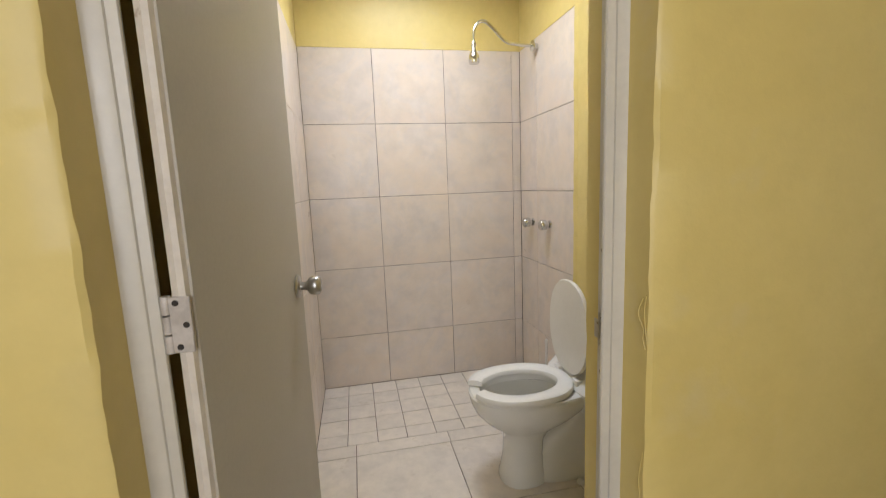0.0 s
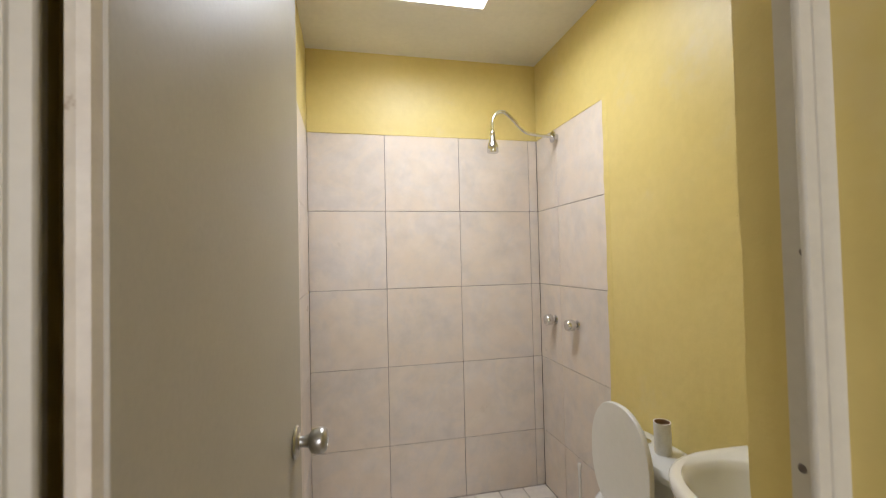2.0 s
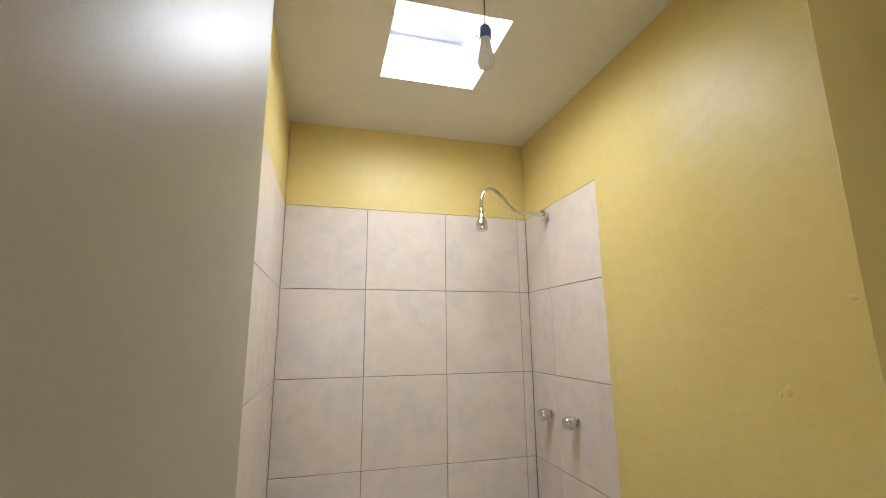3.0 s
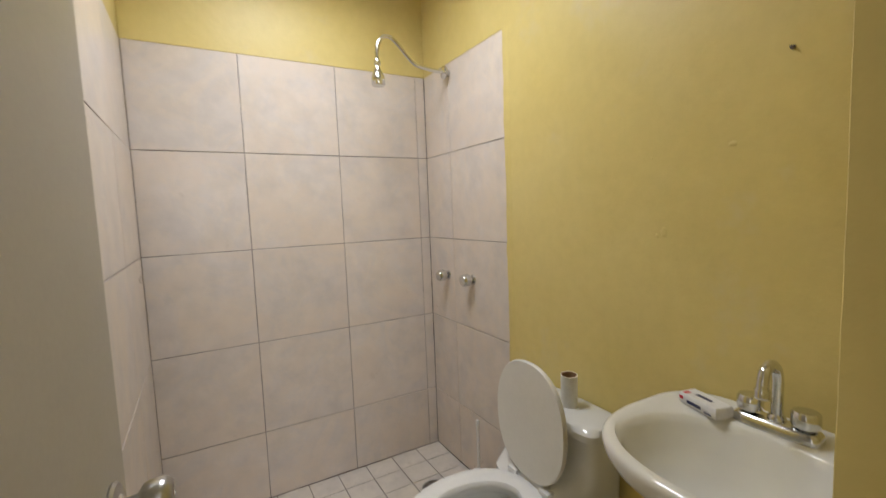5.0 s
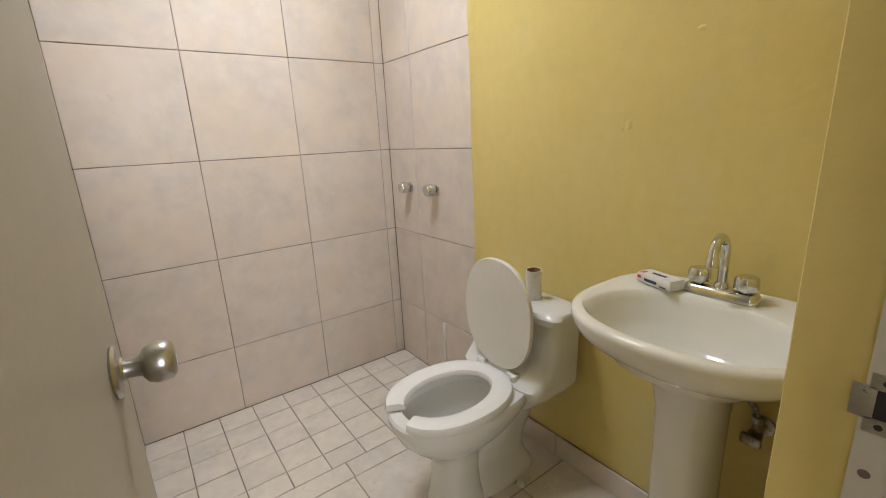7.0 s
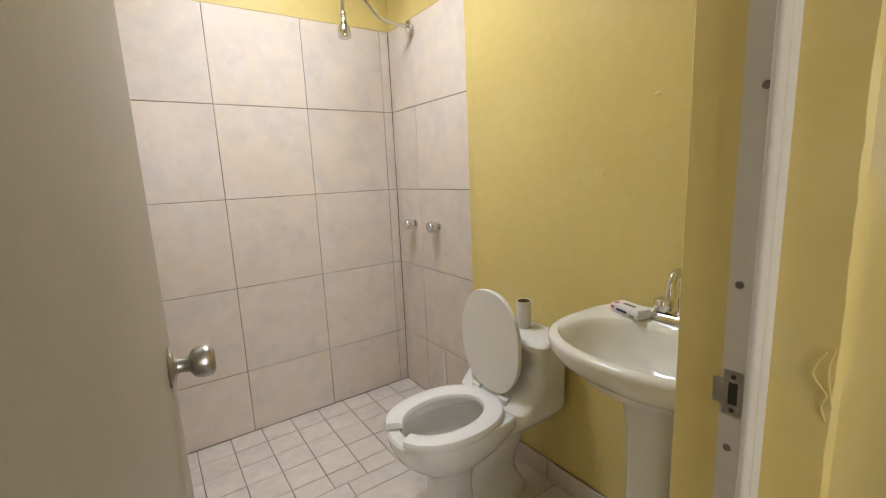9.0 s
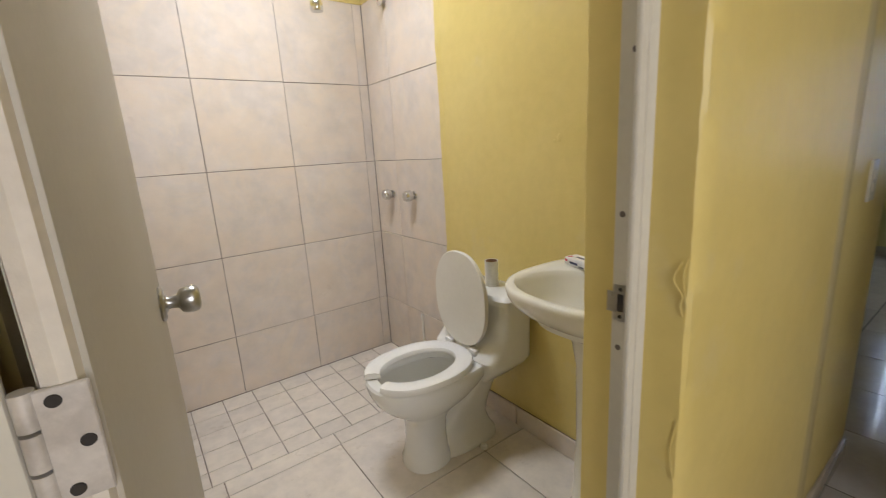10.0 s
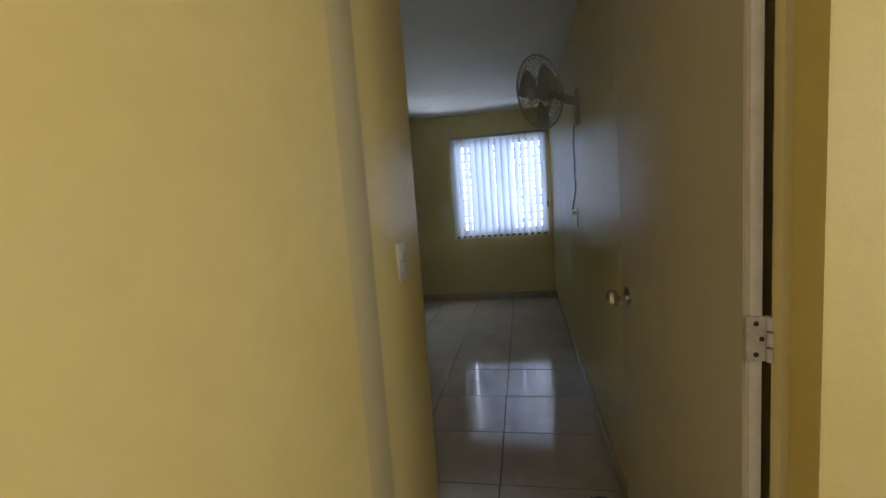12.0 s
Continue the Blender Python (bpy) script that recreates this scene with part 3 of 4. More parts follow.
# ---- toilet: local +x points away from the wall ----
YT = -1.03
toilet = tagged(empty("toilet", pose(0.0, YT, 0, 0, 0, 180)), "white one-piece porcelain toilet with raised lid", "toilet")
tb = bmesh.new()
outer = [oval(0.430, 0, 0.0, 0.092, 0.10, 0.090), oval(0.430, 0, 0.022, 0.091, 0.10, 0.088), oval(0.430, 0, 0.050, 0.082, 0.09, 0.078), oval(0.430, 0, 0.11, 0.073, 0.088, 0.070),
         oval(0.428, 0, 0.17, 0.073, 0.09, 0.070), oval(0.424, 0, 0.205, 0.084, 0.10, 0.079), oval(0.415, 0, 0.235, 0.122, 0.13, 0.100), oval(0.402, 0, 0.268, 0.180, 0.18, 0.128), oval(0.39, 0, 0.305, 0.226, 0.22, 0.149),
         oval(0.383, 0, 0.345, 0.250, 0.265, 0.162), oval(0.38, 0, 0.366, 0.258, 0.28, 0.166), oval(0.38, 0, 0.379, 0.259, 0.28, 0.166), oval(0.38, 0, 0.387, 0.252, 0.275, 0.160)]
inner = [oval(0.43, 0, 0.387, 0.165, 0.17, 0.116), oval(0.43, 0, 0.378, 0.160, 0.165, 0.111), oval(0.43, 0, 0.360, 0.162, 0.168, 0.113), oval(0.43, 0, 0.352, 0.176, 0.172, 0.128), oval(0.425, 0, 0.325, 0.172, 0.162, 0.122),
         oval(0.415, 0, 0.27, 0.13, 0.14, 0.096), oval(0.405, 0, 0.215, 0.085, 0.10, 0.060), oval(0.39, 0, 0.165, 0.05, 0.06, 0.042), oval(0.38, 0, 0.15, 0.03, 0.04, 0.03)]
loft(tb, outer + inner)
part("bowl", tb, PORCELAIN, toilet)
part("trapway", loft(bmesh.new(), [oval(0.22, 0, z, f, bk, h, 40, 2.8) for z, f, bk, h in ((0.0, 0.18, 0.13, 0.088), (0.02, 0.18, 0.128, 0.085), (0.05, 0.17, 0.11, 0.060), (0.10, 0.16, 0.09, 0.056),
     (0.16, 0.13, 0.095, 0.066), (0.22, 0.09, 0.115, 0.084), (0.28, 0.04, 0.14, 0.10), (0.34, 0.02, 0.16, 0.12))]), PORCELAIN, toilet, "recessed porcelain trapway")
tk = bmesh.new()
loft(tk, [oval(0.12, 0, 0.27, 0.10, 0.10, 0.095, 44, 4), oval(0.115, 0, 0.315, 0.12, 0.10, 0.145, 44, 4.5), oval(0.10, 0, 0.352, 0.138, 0.093, 0.180, 44, 5.5), oval(0.09, 0, 0.372, 0.155, 0.086, 0.189, 44, 6),
          oval(0.087, 0, 0.392, 0.158, 0.083, 0.190, 44, 6), oval(0.085, 0, 0.405, 0.145, 0.080, 0.190, 44, 6), oval(0.085, 0, 0.43, 0.115, 0.080, 0.191, 44, 6), oval(0.083, 0, 0.48, 0.085, 0.078, 0.192, 44, 6), oval(0.083, 0, 0.55, 0.076, 0.078, 0.194, 44, 6),
          oval(0.083, 0, 0.604, 0.074, 0.078, 0.195, 44, 6)])
part("tank", tk, PORCELAIN, toilet)
tl = bmesh.new()
loft(tl, [oval(0.084, 0, 0.600, 0.076, 0.076, 0.192, 44, 6), oval(0.084, 0, 0.606, 0.088, 0.080, 0.204, 44, 6), oval(0.084, 0, 0.627, 0.090, 0.081, 0.206, 44, 6), oval(0.084, 0, 0.640, 0.083, 0.077, 0.198, 44, 5),
          oval(0.084, 0, 0.646, 0.066, 0.067, 0.178, 44, 4)])
part("tank_lid", tl, PORCELAIN, toilet)
part("flush_button", lathe(bmesh.new(), [(0, 0.642), (0.026, 0.644), (0.026, 0.650), (0.022, 0.652), (0.018, 0.650), (0, 0.650)], 28, Matrix.Translation((0.085, -0.055, 0))), CHROME, toilet, "chrome flush button")


def seat_ring():
    """An open-front ring with a rounded section."""
    bm = bmesh.new()
    rings = []
    n = 56
    gap = 0.30
    for i in range(n + 1):
        a = gap + (2 * math.pi - 2 * gap) * i / n
        c, s = math.cos(a), math.sin(a)
        po = Vector((0.425 + (0.215 if c >= 0 else 0.205) * math.copysign(abs(c) ** 0.88, c), 0.172 * math.copysign(abs(s) ** 0.88, s), 0))
        pi_ = Vector((0.435 + (0.150 if c >= 0 else 0.155) * c, 0.105 * s, 0))
        sec = []
        for u, z in ((0.0, 0.392), (0.0, 0.402), (0.06, 0.411), (0.25, 0.415), (0.7, 0.414), (0.93, 0.408), (1.0, 0.399), (1.0, 0.392)):
            q = po.lerp(pi_, u)
            sec.append(bm.verts.new((q.x, q.y, z)))
        rings.append(sec)
    join(bm, rings)
    bm.faces.new(rings[0])
    bm.faces.new(list(reversed(rings[-1])))
    return bm


part("seat", seat_ring(), SEAT_WHITE, toilet, "open-front white plastic seat")
lid_m = pose(0.222, 0, 0.410, 0, -90.5, 0)
ld = bmesh.new()
loft(ld, [oval(0.203, 0, z, 0.193 * k, 0.19 * k, 0.156 * k, 44, 2.25) for z, k in ((-0.006, 0.94), (-0.006, 0.985), (-0.002, 1.0), (0.006, 1.0), (0.011, 0.985), (0.013, 0.93), (0.015, 0.5))], m=lid_m)
part("lid", ld, LID_WHITE, toilet, "oval warm white lid standing upright")
for y in (-0.075, 0.075):
    hb = B(0.185, 0.235, y - 0.022, y + 0.022, 0.395, 0.425, bevel=0.006)
    part("hinge", hb, SEAT_WHITE, toilet, "white plastic seat hinge")
for y in (-0.108, 0.108):
    part("bolt_cap", lathe(bmesh.new(), [(0.017, 0.0), (0.017, 0.008), (0.012, 0.016), (0, 0.019)], 20, Matrix.Translation((0.22, y, 0.0))), PORCELAIN, toilet)

roll = tagged(empty("paper_roll_core", pose(-0.085, -1.072, 0.6465, 2, -2, 0)), "empty white paper roll core on the tank", "paper roll")
part("outer_paper", lathe(bmesh.new(), [(0.0255, 0), (0.0265, 0.002), (0.0262, 0.05), (0.0268, 0.104), (0.0243, 0.104), (0.0243, 0.0), (0.0255, 0)], 28), PAPER, roll)
part("core", lathe(bmesh.new(), [(0.0240, 0.001), (0.0240, 0.1035), (0.0222, 0.1035), (0.0222, 0.001)], 28), CARD, roll, "brown cardboard inside")

# ---- sink: local +x away from the wall, +y towards the door ----
YS = -1.640
sink = tagged(empty("pedestal_sink", pose(XR, YS, 0, 0, 0, 180)), "cream porcelain pedestal sink beside the toilet", "sink")


def sink_outline(k, z, n=64, inset=0.0):
    pts = []
    for i in range(n):
        a = 2 * math.pi * i / n
        c, s = math.cos(a), math.sin(a)
        if c >= 0:
            x = 0.20 + (0.240 * k - inset) * abs(c) ** 0.80
            y = (0.253 * k - inset) * math.copysign(abs(s) ** 0.85, s)
        else:
            x = 0.20 - (0.20 - inset * 0.5) * abs(c) ** 0.35
            y = (0.253 * k - inset) * math.copysign(abs(s) ** 0.45, s) * (1 - 0.10 * abs(c))
        pts.append(Vector((max(x, 0.0), y, z)))
    return pts


def basin_ring(k, z, cx=0.265, n=64):
    pts = []
    for i in range(n):
        a = 2 * math.pi * i / n
        c, s = math.cos(a), math.sin(a)
        pts.append(Vector((cx + (0.145 if c >= 0 else 0.150) * k * math.copysign(abs(c) ** 0.9, c), 0.202 * k * math.copysign(abs(s) ** 0.85, s), z)))
    return pts


sb = bmesh.new()
loft(sb, [sink_outline(0.36, 0.655), sink_outline(0.50, 0.682), sink_outline(0.70, 0.712), sink_outline(0.86, 0.738), sink_outline(0.945, 0.758), sink_outline(0.985, 0.776), sink_outline(1.0, 0.793), sink_outline(1.0, 0.801), sink_outline(1.0, 0.807, inset=0.004),
          sink_outline(1.0, 0.810, inset=0.011), sink_outline(1.0, 0.809, inset=0.024), basin_ring(1.04, 0.806), basin_ring(1.0, 0.801), basin_ring(0.96, 0.785), basin_ring(0.86, 0.740), basin_ring(0.70, 0.700), basin_ring(0.45, 0.682, 0.25), basin_ring(0.13, 0.676, 0.24)])
part("basin", sb, CREAM_CHINA, sink)
pd = bmesh.new()
loft(pd, [oval(0.17, -0.004, z, f, 0.10, h, 36, 2.6) for z, f, h in ((0.0, 0.105, 0.094), (0.03, 0.102, 0.091), (0.08, 0.084, 0.075), (0.30, 0.074, 0.067), (0.55, 0.078, 0.070), (0.63, 0.092, 0.082), (0.68, 0.13, 0.115))])
part("pedestal", pd, CREAM_CHINA, sink)
part("drain", lathe(bmesh.new(), [(0, 0.676), (0.016, 0.677), (0.022, 0.680), (0.024, 0.6775), (0.024, 0.675)], 24, Matrix.Translation((0.24, 0, 0))), STEEL, sink, "steel basin drain")
part("overflow_slot", lathe(bmesh.new(), [(0, 0), (0.016, 0), (0.014, 0.002), (0, 0.002)], 20, pose(0.385, -0.02, 0.772, 0, -62, 0) @ Matrix.Diagonal((0.45, 1.1, 1, 1))), DARK, sink)

faucet = tagged(empty("faucet", pose(-0.075, -1.634, 0.807, 0, 0, 180)), "chrome two-handle gooseneck faucet on the sink", "faucet")
fb = bmesh.new()
loft(fb, [oval(0, 0, z, a, a, b, 40, 5) for z, a, b in ((0, 0.026, 0.077), (0.014, 0.026, 0.077), (0.021, 0.022, 0.073), (0.024, 0.015, 0.067))])
part("base_plate", fb, CHROME, faucet)
part("spout", tube(bmesh.new(), [(0, 0, 0.02), (0, 0, 0.06), (0, 0, 0.105), (0.008, 0, 0.132), (0.030, 0, 0.146), (0.055, 0, 0.136), (0.064, 0, 0.112), (0.064, 0, 0.098)], 0.0105, 16, 7), CHROME, faucet, "curved chrome spout")
part("aerator", lathe(bmesh.new(), [(0, 0.085), (0.013, 0.085), (0.0135, 0.102), (0.011, 0.106), (0, 0.106)], 24, Matrix.Translation((0.064, 0, 0))), CHROME, faucet)
part("collar", lathe(bmesh.new(), [(0, 0.022), (0.016, 0.022), (0.016, 0.030), (0.012, 0.036), (0, 0.036)], 24), CHROME, faucet)
for y in (-0.049, 0.049):
    kn = bmesh.new()
    lathe(kn, [(0, 0.022), (0.012, 0.022), (0.012, 0.028), (0.0235, 0.030), (0.0245, 0.034), (0.0245, 0.054), (0.021, 0.060), (0.012, 0.0615), (0, 0.060)], 12, Matrix.Translation((0, y, 0)))
    part("handle", kn, CHROME, faucet, "faceted chrome tap handle")

soap = tagged(empty("soap_bar_pack", pose(-0.102, -1.505, 0.8095, 0, 0, -106)), "white wrapped soap bar with red print", "soap")
wr = bmesh.new()
loft(wr, [[Vector((x * k, y * k2, z)) for x, y in ((-0.052, -0.024), (0.0, -0.026), (0.052, -0.024), (0.054, 0.0), (0.052, 0.024), (0.0, 0.026), (-0.052, 0.024), (-0.054, 0.0))] for z, k, k2 in ((0, 0.97, 0.9), (0.004, 1.0, 1.0), (0.020, 1.0, 0.98), (0.025, 0.95, 0.86))])
part("wrapper", wr, WRAP, soap)
part("print", B(-0.046, -0.036, -0.0275, -0.0262, 0.012, 0.019), RED, soap, "red emblem")
for x0, x1, z0, z1 in ((-0.024, 0.014, 0.008, 0.015), (0.024, 0.042, 0.005, 0.008)):
    part("print", B(x0, x1, -0.0275, -0.0262, z0, z1), NAVY, soap, "dark unreadable lettering")
part("print", B(-0.022, 0.020, -0.006, 0.004, 0.0248, 0.0256), NAVY, soap, "dark unreadable lettering")
part("print", B(-0.044, -0.034, -0.020, -0.004, 0.0248, 0.0256), RED, soap, "red emblem")

valve = tagged(empty("angle_valve", pose(XR, -1.735, 0.48)), "dull chrome angle valve with braided hose", "valve")
part("body", lathe(bmesh.new(), [(0, 0), (0.026, 0), (0.024, 0.006), (0.011, 0.008), (0.011, 0.05), (0.015, 0.05), (0.015, 0.072), (0, 0.074)], 22, pose(0, 0, 0, 0, -90, 0)), RUST, valve)
part("handle", B(-0.090, -0.076, -0.022, 0.022, -0.013, 0.013, bevel=0.006), RUST, valve)
part("outlet", lathe(bmesh.new(), [(0, 0), (0.010, 0), (0.010, 0.03), (0.013, 0.03), (0.013, 0.045), (0, 0.045)], 16, pose(-0.055, 0, 0.005)), RUST, valve)
part("hose", tube(bmesh.new(), [(-0.055, 0, 0.045), (-0.06, 0.008, 0.075), (-0.075, 0.03, 0.10), (-0.085, 0.07, 0.115), (-0.08, 0.11, 0.13), (-0.08, 0.115, 0.19)], 0.0065, 10, 8), HOSE, valve, "braided steel hose")

brush = tagged(empty("toilet_brush", pose(-0.08, -0.525, 0.0)), "white toilet brush in a holder behind the toilet", "toilet brush")
part("holder", lathe(bmesh.new(), [(0, 0.0), (0.048, 0.0), (0.05, 0.006), (0.042, 0.11), (0.045, 0.115), (0.038, 0.113), (0.036, 0.02), (0, 0.02)], 28), SEAT_WHITE, brush)
part("handle", lathe(bmesh.new(), [(0, 0.03), (0.007, 0.03), (0.007, 0.12), (0.0065, 0.335), (0.0085, 0.345), (0.0095, 0.358), (0.0065, 0.366), (0, 0.367)], 16), SEAT_WHITE, brush)

# ---- shower ----
shower = tagged(empty("shower", pose(0, -0.255, 1.93)), "chrome shower head on a curved wall arm", "shower")
part("flange", lathe(bmesh.new(), [(0, 0), (0.016, 0), (0.015, 0.022), (0.030, 0.024), (0.029, 0.029), (0.018, 0.035), (0.011, 0.037), (0, 0.038)], 28, pose(0, 0, 0, 0, -90, 0)), CHROME, shower)
part("arm", tube(bmesh.new(), [(-0.004, 0, 0), (-0.05, 0, 0.002), (-0.12, -0.002, 0.006), (-0.175, -0.004, 0.016), (-0.215, -0.006, 0.046), (-0.255, -0.008, 0.085), (-0.295, -0.010, 0.112), (-0.330, -0.012, 0.108), (-0.354, -0.012, 0.078), (-0.361, -0.013, 0.04), (-0.362, -0.013, 0.005)], 0.0085, 14, 7), CHROME, shower)
part("ball_joint", lathe(bmesh.new(), [(0, 0.012), (0.011, 0.010), (0.014, 0.0), (0.014, -0.012), (0.010, -0.018), (0.012, -0.026), (0.014, -0.034), (0, -0.036)], 24, Matrix.Translation((-0.362, -0.013, 0))), CHROME, shower)
part("head", lathe(bmesh.new(), [(0, -0.03), (0.014, -0.032), (0.020, -0.045), (0.0265, -0.060), (0.029, -0.075), (0.029, -0.094), (0.026, -0.099), (0.018, -0.097), (0, -0.096)], 32, Matrix.Translation((-0.362, -0.013, 0))), CHROME, shower, "bell-shaped chrome head")


def shower_valve(y, z):
    ob = tagged(empty("shower_tap", pose(0, y, z)), "round chrome shower tap on the tiled wall", "tap", group="shower taps")
    part("escutcheon", lathe(bmesh.new(), [(0, 0), (0.024, 0), (0.022, 0.006), (0.014, 0.010), (0, 0.010)], 28, pose(0, 0, 0, 0, -90, 0)), CHROME, ob)
    part("handle", lathe(bmesh.new(), [(0, 0.008), (0.014, 0.009), (0.0145, 0.018), (0.027, 0.024), (0.0285, 0.030), (0.028, 0.053), (0.023, 0.060), (0, 0.061)], 12, pose(0, 0, 0, 0, -90, 0)), CHROME, ob, "faceted chrome handle")
    return ob


shower_valve(-0.182, 0.964)
shower_valve(-0.405, 0.966)

floor_drain = tagged(empty("floor_drain", pose(-0.216, -0.341, 0.0005)), "round metal drain in the shower floor", "drain")
part("dish", lathe(bmesh.new(), [(0, 0.0012), (0.040, 0.0012), (0.041, 0.002)], 28), DARK, floor_drain)
part("ring", lathe(bmesh.new(), [(0.040, 0.001), (0.041, 0.004), (0.050, 0.004), (0.052, 0.001)], 36), STEEL, floor_drain)
for k in range(-3, 4):
    w = math.sqrt(0.040 ** 2 - (k * 0.011) ** 2)
    part("slat", B(-w, w, k * 0.011 - 0.0025, k * 0.011 + 0.0025, 0.0012, 0.0032), STEEL, floor_drain)

nail = part("wall_nail", lathe(bmesh.new(), [(0, 0), (0.0048, 0), (0.004, 0.003), (0.002, 0.004), (0.002, 0.008), (0.003, 0.009), (0, 0.010)], 14, pose(XR, -1.612, 1.59, 0, -90, 0)), CABLE)
tagged(nail, "small dark screw plug in the yellow wall", "nail")

# ---- hanging lamp ----
bulb = tagged(empty("hanging_bulb", pose(-0.685, -1.20, 2.03)), "unlit white bulb hanging from a cord", "lamp")
part("glass", lathe(bmesh.new(), [(0, 0), (0.012, 0.001), (0.020, 0.007), (0.0235, 0.020), (0.023, 0.034), (0.019, 0.052), (0.016, 0.066), (0.0155, 0.072), (0, 0.073)], 28), BULB, bulb)
part("base", lathe(bmesh.new(), [(0, 0.072), (0.0155, 0.072), (0.0145, 0.084), (0.0135, 0.09), (0, 0.09)], 24), BULB, bulb)
part("socket", lathe(bmesh.new(), [(0, 0.088), (0.0165, 0.088), (0.0165, 0.112), (0.012, 0.124), (0.005, 0.128), (0, 0.128)], 24), BLUE, bulb, "blue plastic socket")
part("cord", tube(bmesh.new(), [(0, 0, 0.127), (0.001, 0.001, 0.2), (-0.001, 0, 0.28), (0, 0, ZC - 2.03)], 0.0022, 8, 6), CABLE, bulb)

# ---- bedroom ----
window = tagged(empty("window_1", pose(XB1, 0, 0)), "aluminium window behind vertical blinds", "window", kind="structure")
for nm, b in (("frame", (WY0, WY0 + 0.03, WZ0, WZ1)), ("frame", (WY1 - 0.03, WY1, WZ0, WZ1)), ("frame", (WY0 + 0.03, WY1 - 0.03, WZ0, WZ0 + 0.03)), ("frame", (WY0 + 0.03, WY1 - 0.03, WZ1 - 0.03, WZ1)), ("mullion", (-2.18, -2.14, WZ0 + 0.03, WZ1 - 0.03))):
    part(nm, B(0.075, 0.105, b[0], b[1], b[2], b[3], bevel=0.002), ALU, window)
for y0, y1 in ((WY0 + 0.03, -2.18), (-2.14, WY1 - 0.03)):
    g = part("pane", B(0.088, 0.092, y0, y1, WZ0 + 0.03, WZ1 - 0.03), GLASS, window)
    g.visible_shadow = False
bars = tagged(empty("window_grille", pose(XB1 + 0.035, 0, 0)), "dark metal security grille outside the window", "grille")
for k in range(12):
    z = WZ0 + 0.04 + k * (WZ1 - WZ0 - 0.08) / 11
    part("bar", B(0, 0.012, WY0, WY1, z - 0.014, z + 0.014), GRILLE, bars)
for k in range(5):
    y = WY0 + 0.02 + k * (WY1 - WY0 - 0.04) / 4
    part("upright", B(0.012, 0.024, y - 0.007, y + 0.007, WZ0, WZ1), GRILLE, bars)
blind = tagged(empty("vertical_blind", pose(XB1 - 0.05, 0, 0)), "pale translucent vertical blinds, closed unevenly", "blind")
part("head_rail", B(-0.02, 0.02, -2.70, -1.60, 1.905, 1.935, bevel=0.004), ALU, blind)
rnd = random.Random(4)
for k in range(15):
    y = -2.66 + k * 0.0725
    turn = 37 + rnd.uniform(-8, 9) + (24 if k in (12, 13) else 0)
    vb = bmesh.new()
    n = 6
    tops, bots = [], []
    for i in range(n + 1):
        u = i / n - 0.5
        px, py = 0.010 * (1 - 4 * u * u), u * 0.088
        tops.append(Vector((px, py, 1.905)))
        bots.append(Vector((px, py, 0.748 + rnd.uniform(-0.001, 0.001))))
    mz = Matrix.Translation((0, y, 0)) @ Matrix.Rotation(radians(turn), 4, "Z")
    ring = lambda pts, dx: [vb.verts.new(mz @ (p + Vector((dx, 0, 0)))) for p in pts]
    a, b, c2, d2 = ring(tops, 0), ring(bots, 0), ring(tops, 0.0006), ring(bots, 0.0006)
    for i in range(n):
        vb.faces.new((a[i], a[i + 1], b[i + 1], b[i]))
        vb.faces.new((c2[i], d2[i], d2[i + 1], c2[i + 1]))
    vane = part("vane", vb, VANE, blind)
    wb = box(bmesh.new(), -0.001, 0.004, -0.040, 0.040, 0.752, 0.778, bevel=0.001, segments=1)
    wb.transform(Matrix.Translation((0.008, 0, 0)))
    wb.transform(mz)
    part("bottom_weight", wb, CABLE, vane, "dark weight sewn into the vane's hem")
part("chain", tube(bmesh.new(), [(-0.015, -2.695, 1.905), (-0.02, -2.697, 1.5), (-0.018, -2.695, 1.12)], 0.003, 6, 4), ALU, blind)
part("chain_weight", B(-0.024, -0.012, -2.703, -2.687, 1.06, 1.13, bevel=0.003), CABLE, blind)

fan = tagged(empty("wall_fan", pose(1.86, YB_R, 1.685)), "grey-white wall fan with a wire guard", "fan")
part("wall_plate", B(-0.055, 0.055, 0.0, 0.022, -0.10, 0.09, bevel=0.006), FAN_PLASTIC, fan)
part("bracket", tube(bmesh.new(), [(0, 0.015, 0.03), (-0.002, 0.06, 0.045), (-0.006, 0.10, 0.07), (-0.014, 0.135, 0.10)], 0.024, 14, 5), FAN_PLASTIC, fan)
hub = Vector((-0.037, 0.182, 0.096))
aim = Vector((-0.50, 0.80, -0.25)).normalized()
fm = Matrix.Translation(hub) @ aim.to_track_quat("Z", "Y").to_matrix().to_4x4()
part("motor", lathe(bmesh.new(), [(0, -0.09), (0.035, -0.088), (0.052, -0.07), (0.056, -0.02), (0.050, 0.015), (0.03, 0.022), (0, 0.024)], 28, fm), FAN_PLASTIC, fan)
R = 0.20
wires = bmesh.new()


def circle(bm, r, z, thick):
    tube(bm, [fm @ Vector((r * math.cos(a), r * math.sin(a), z)) for a in [2 * math.pi * i / 28 for i in range(29)]], thick, 6, 1)


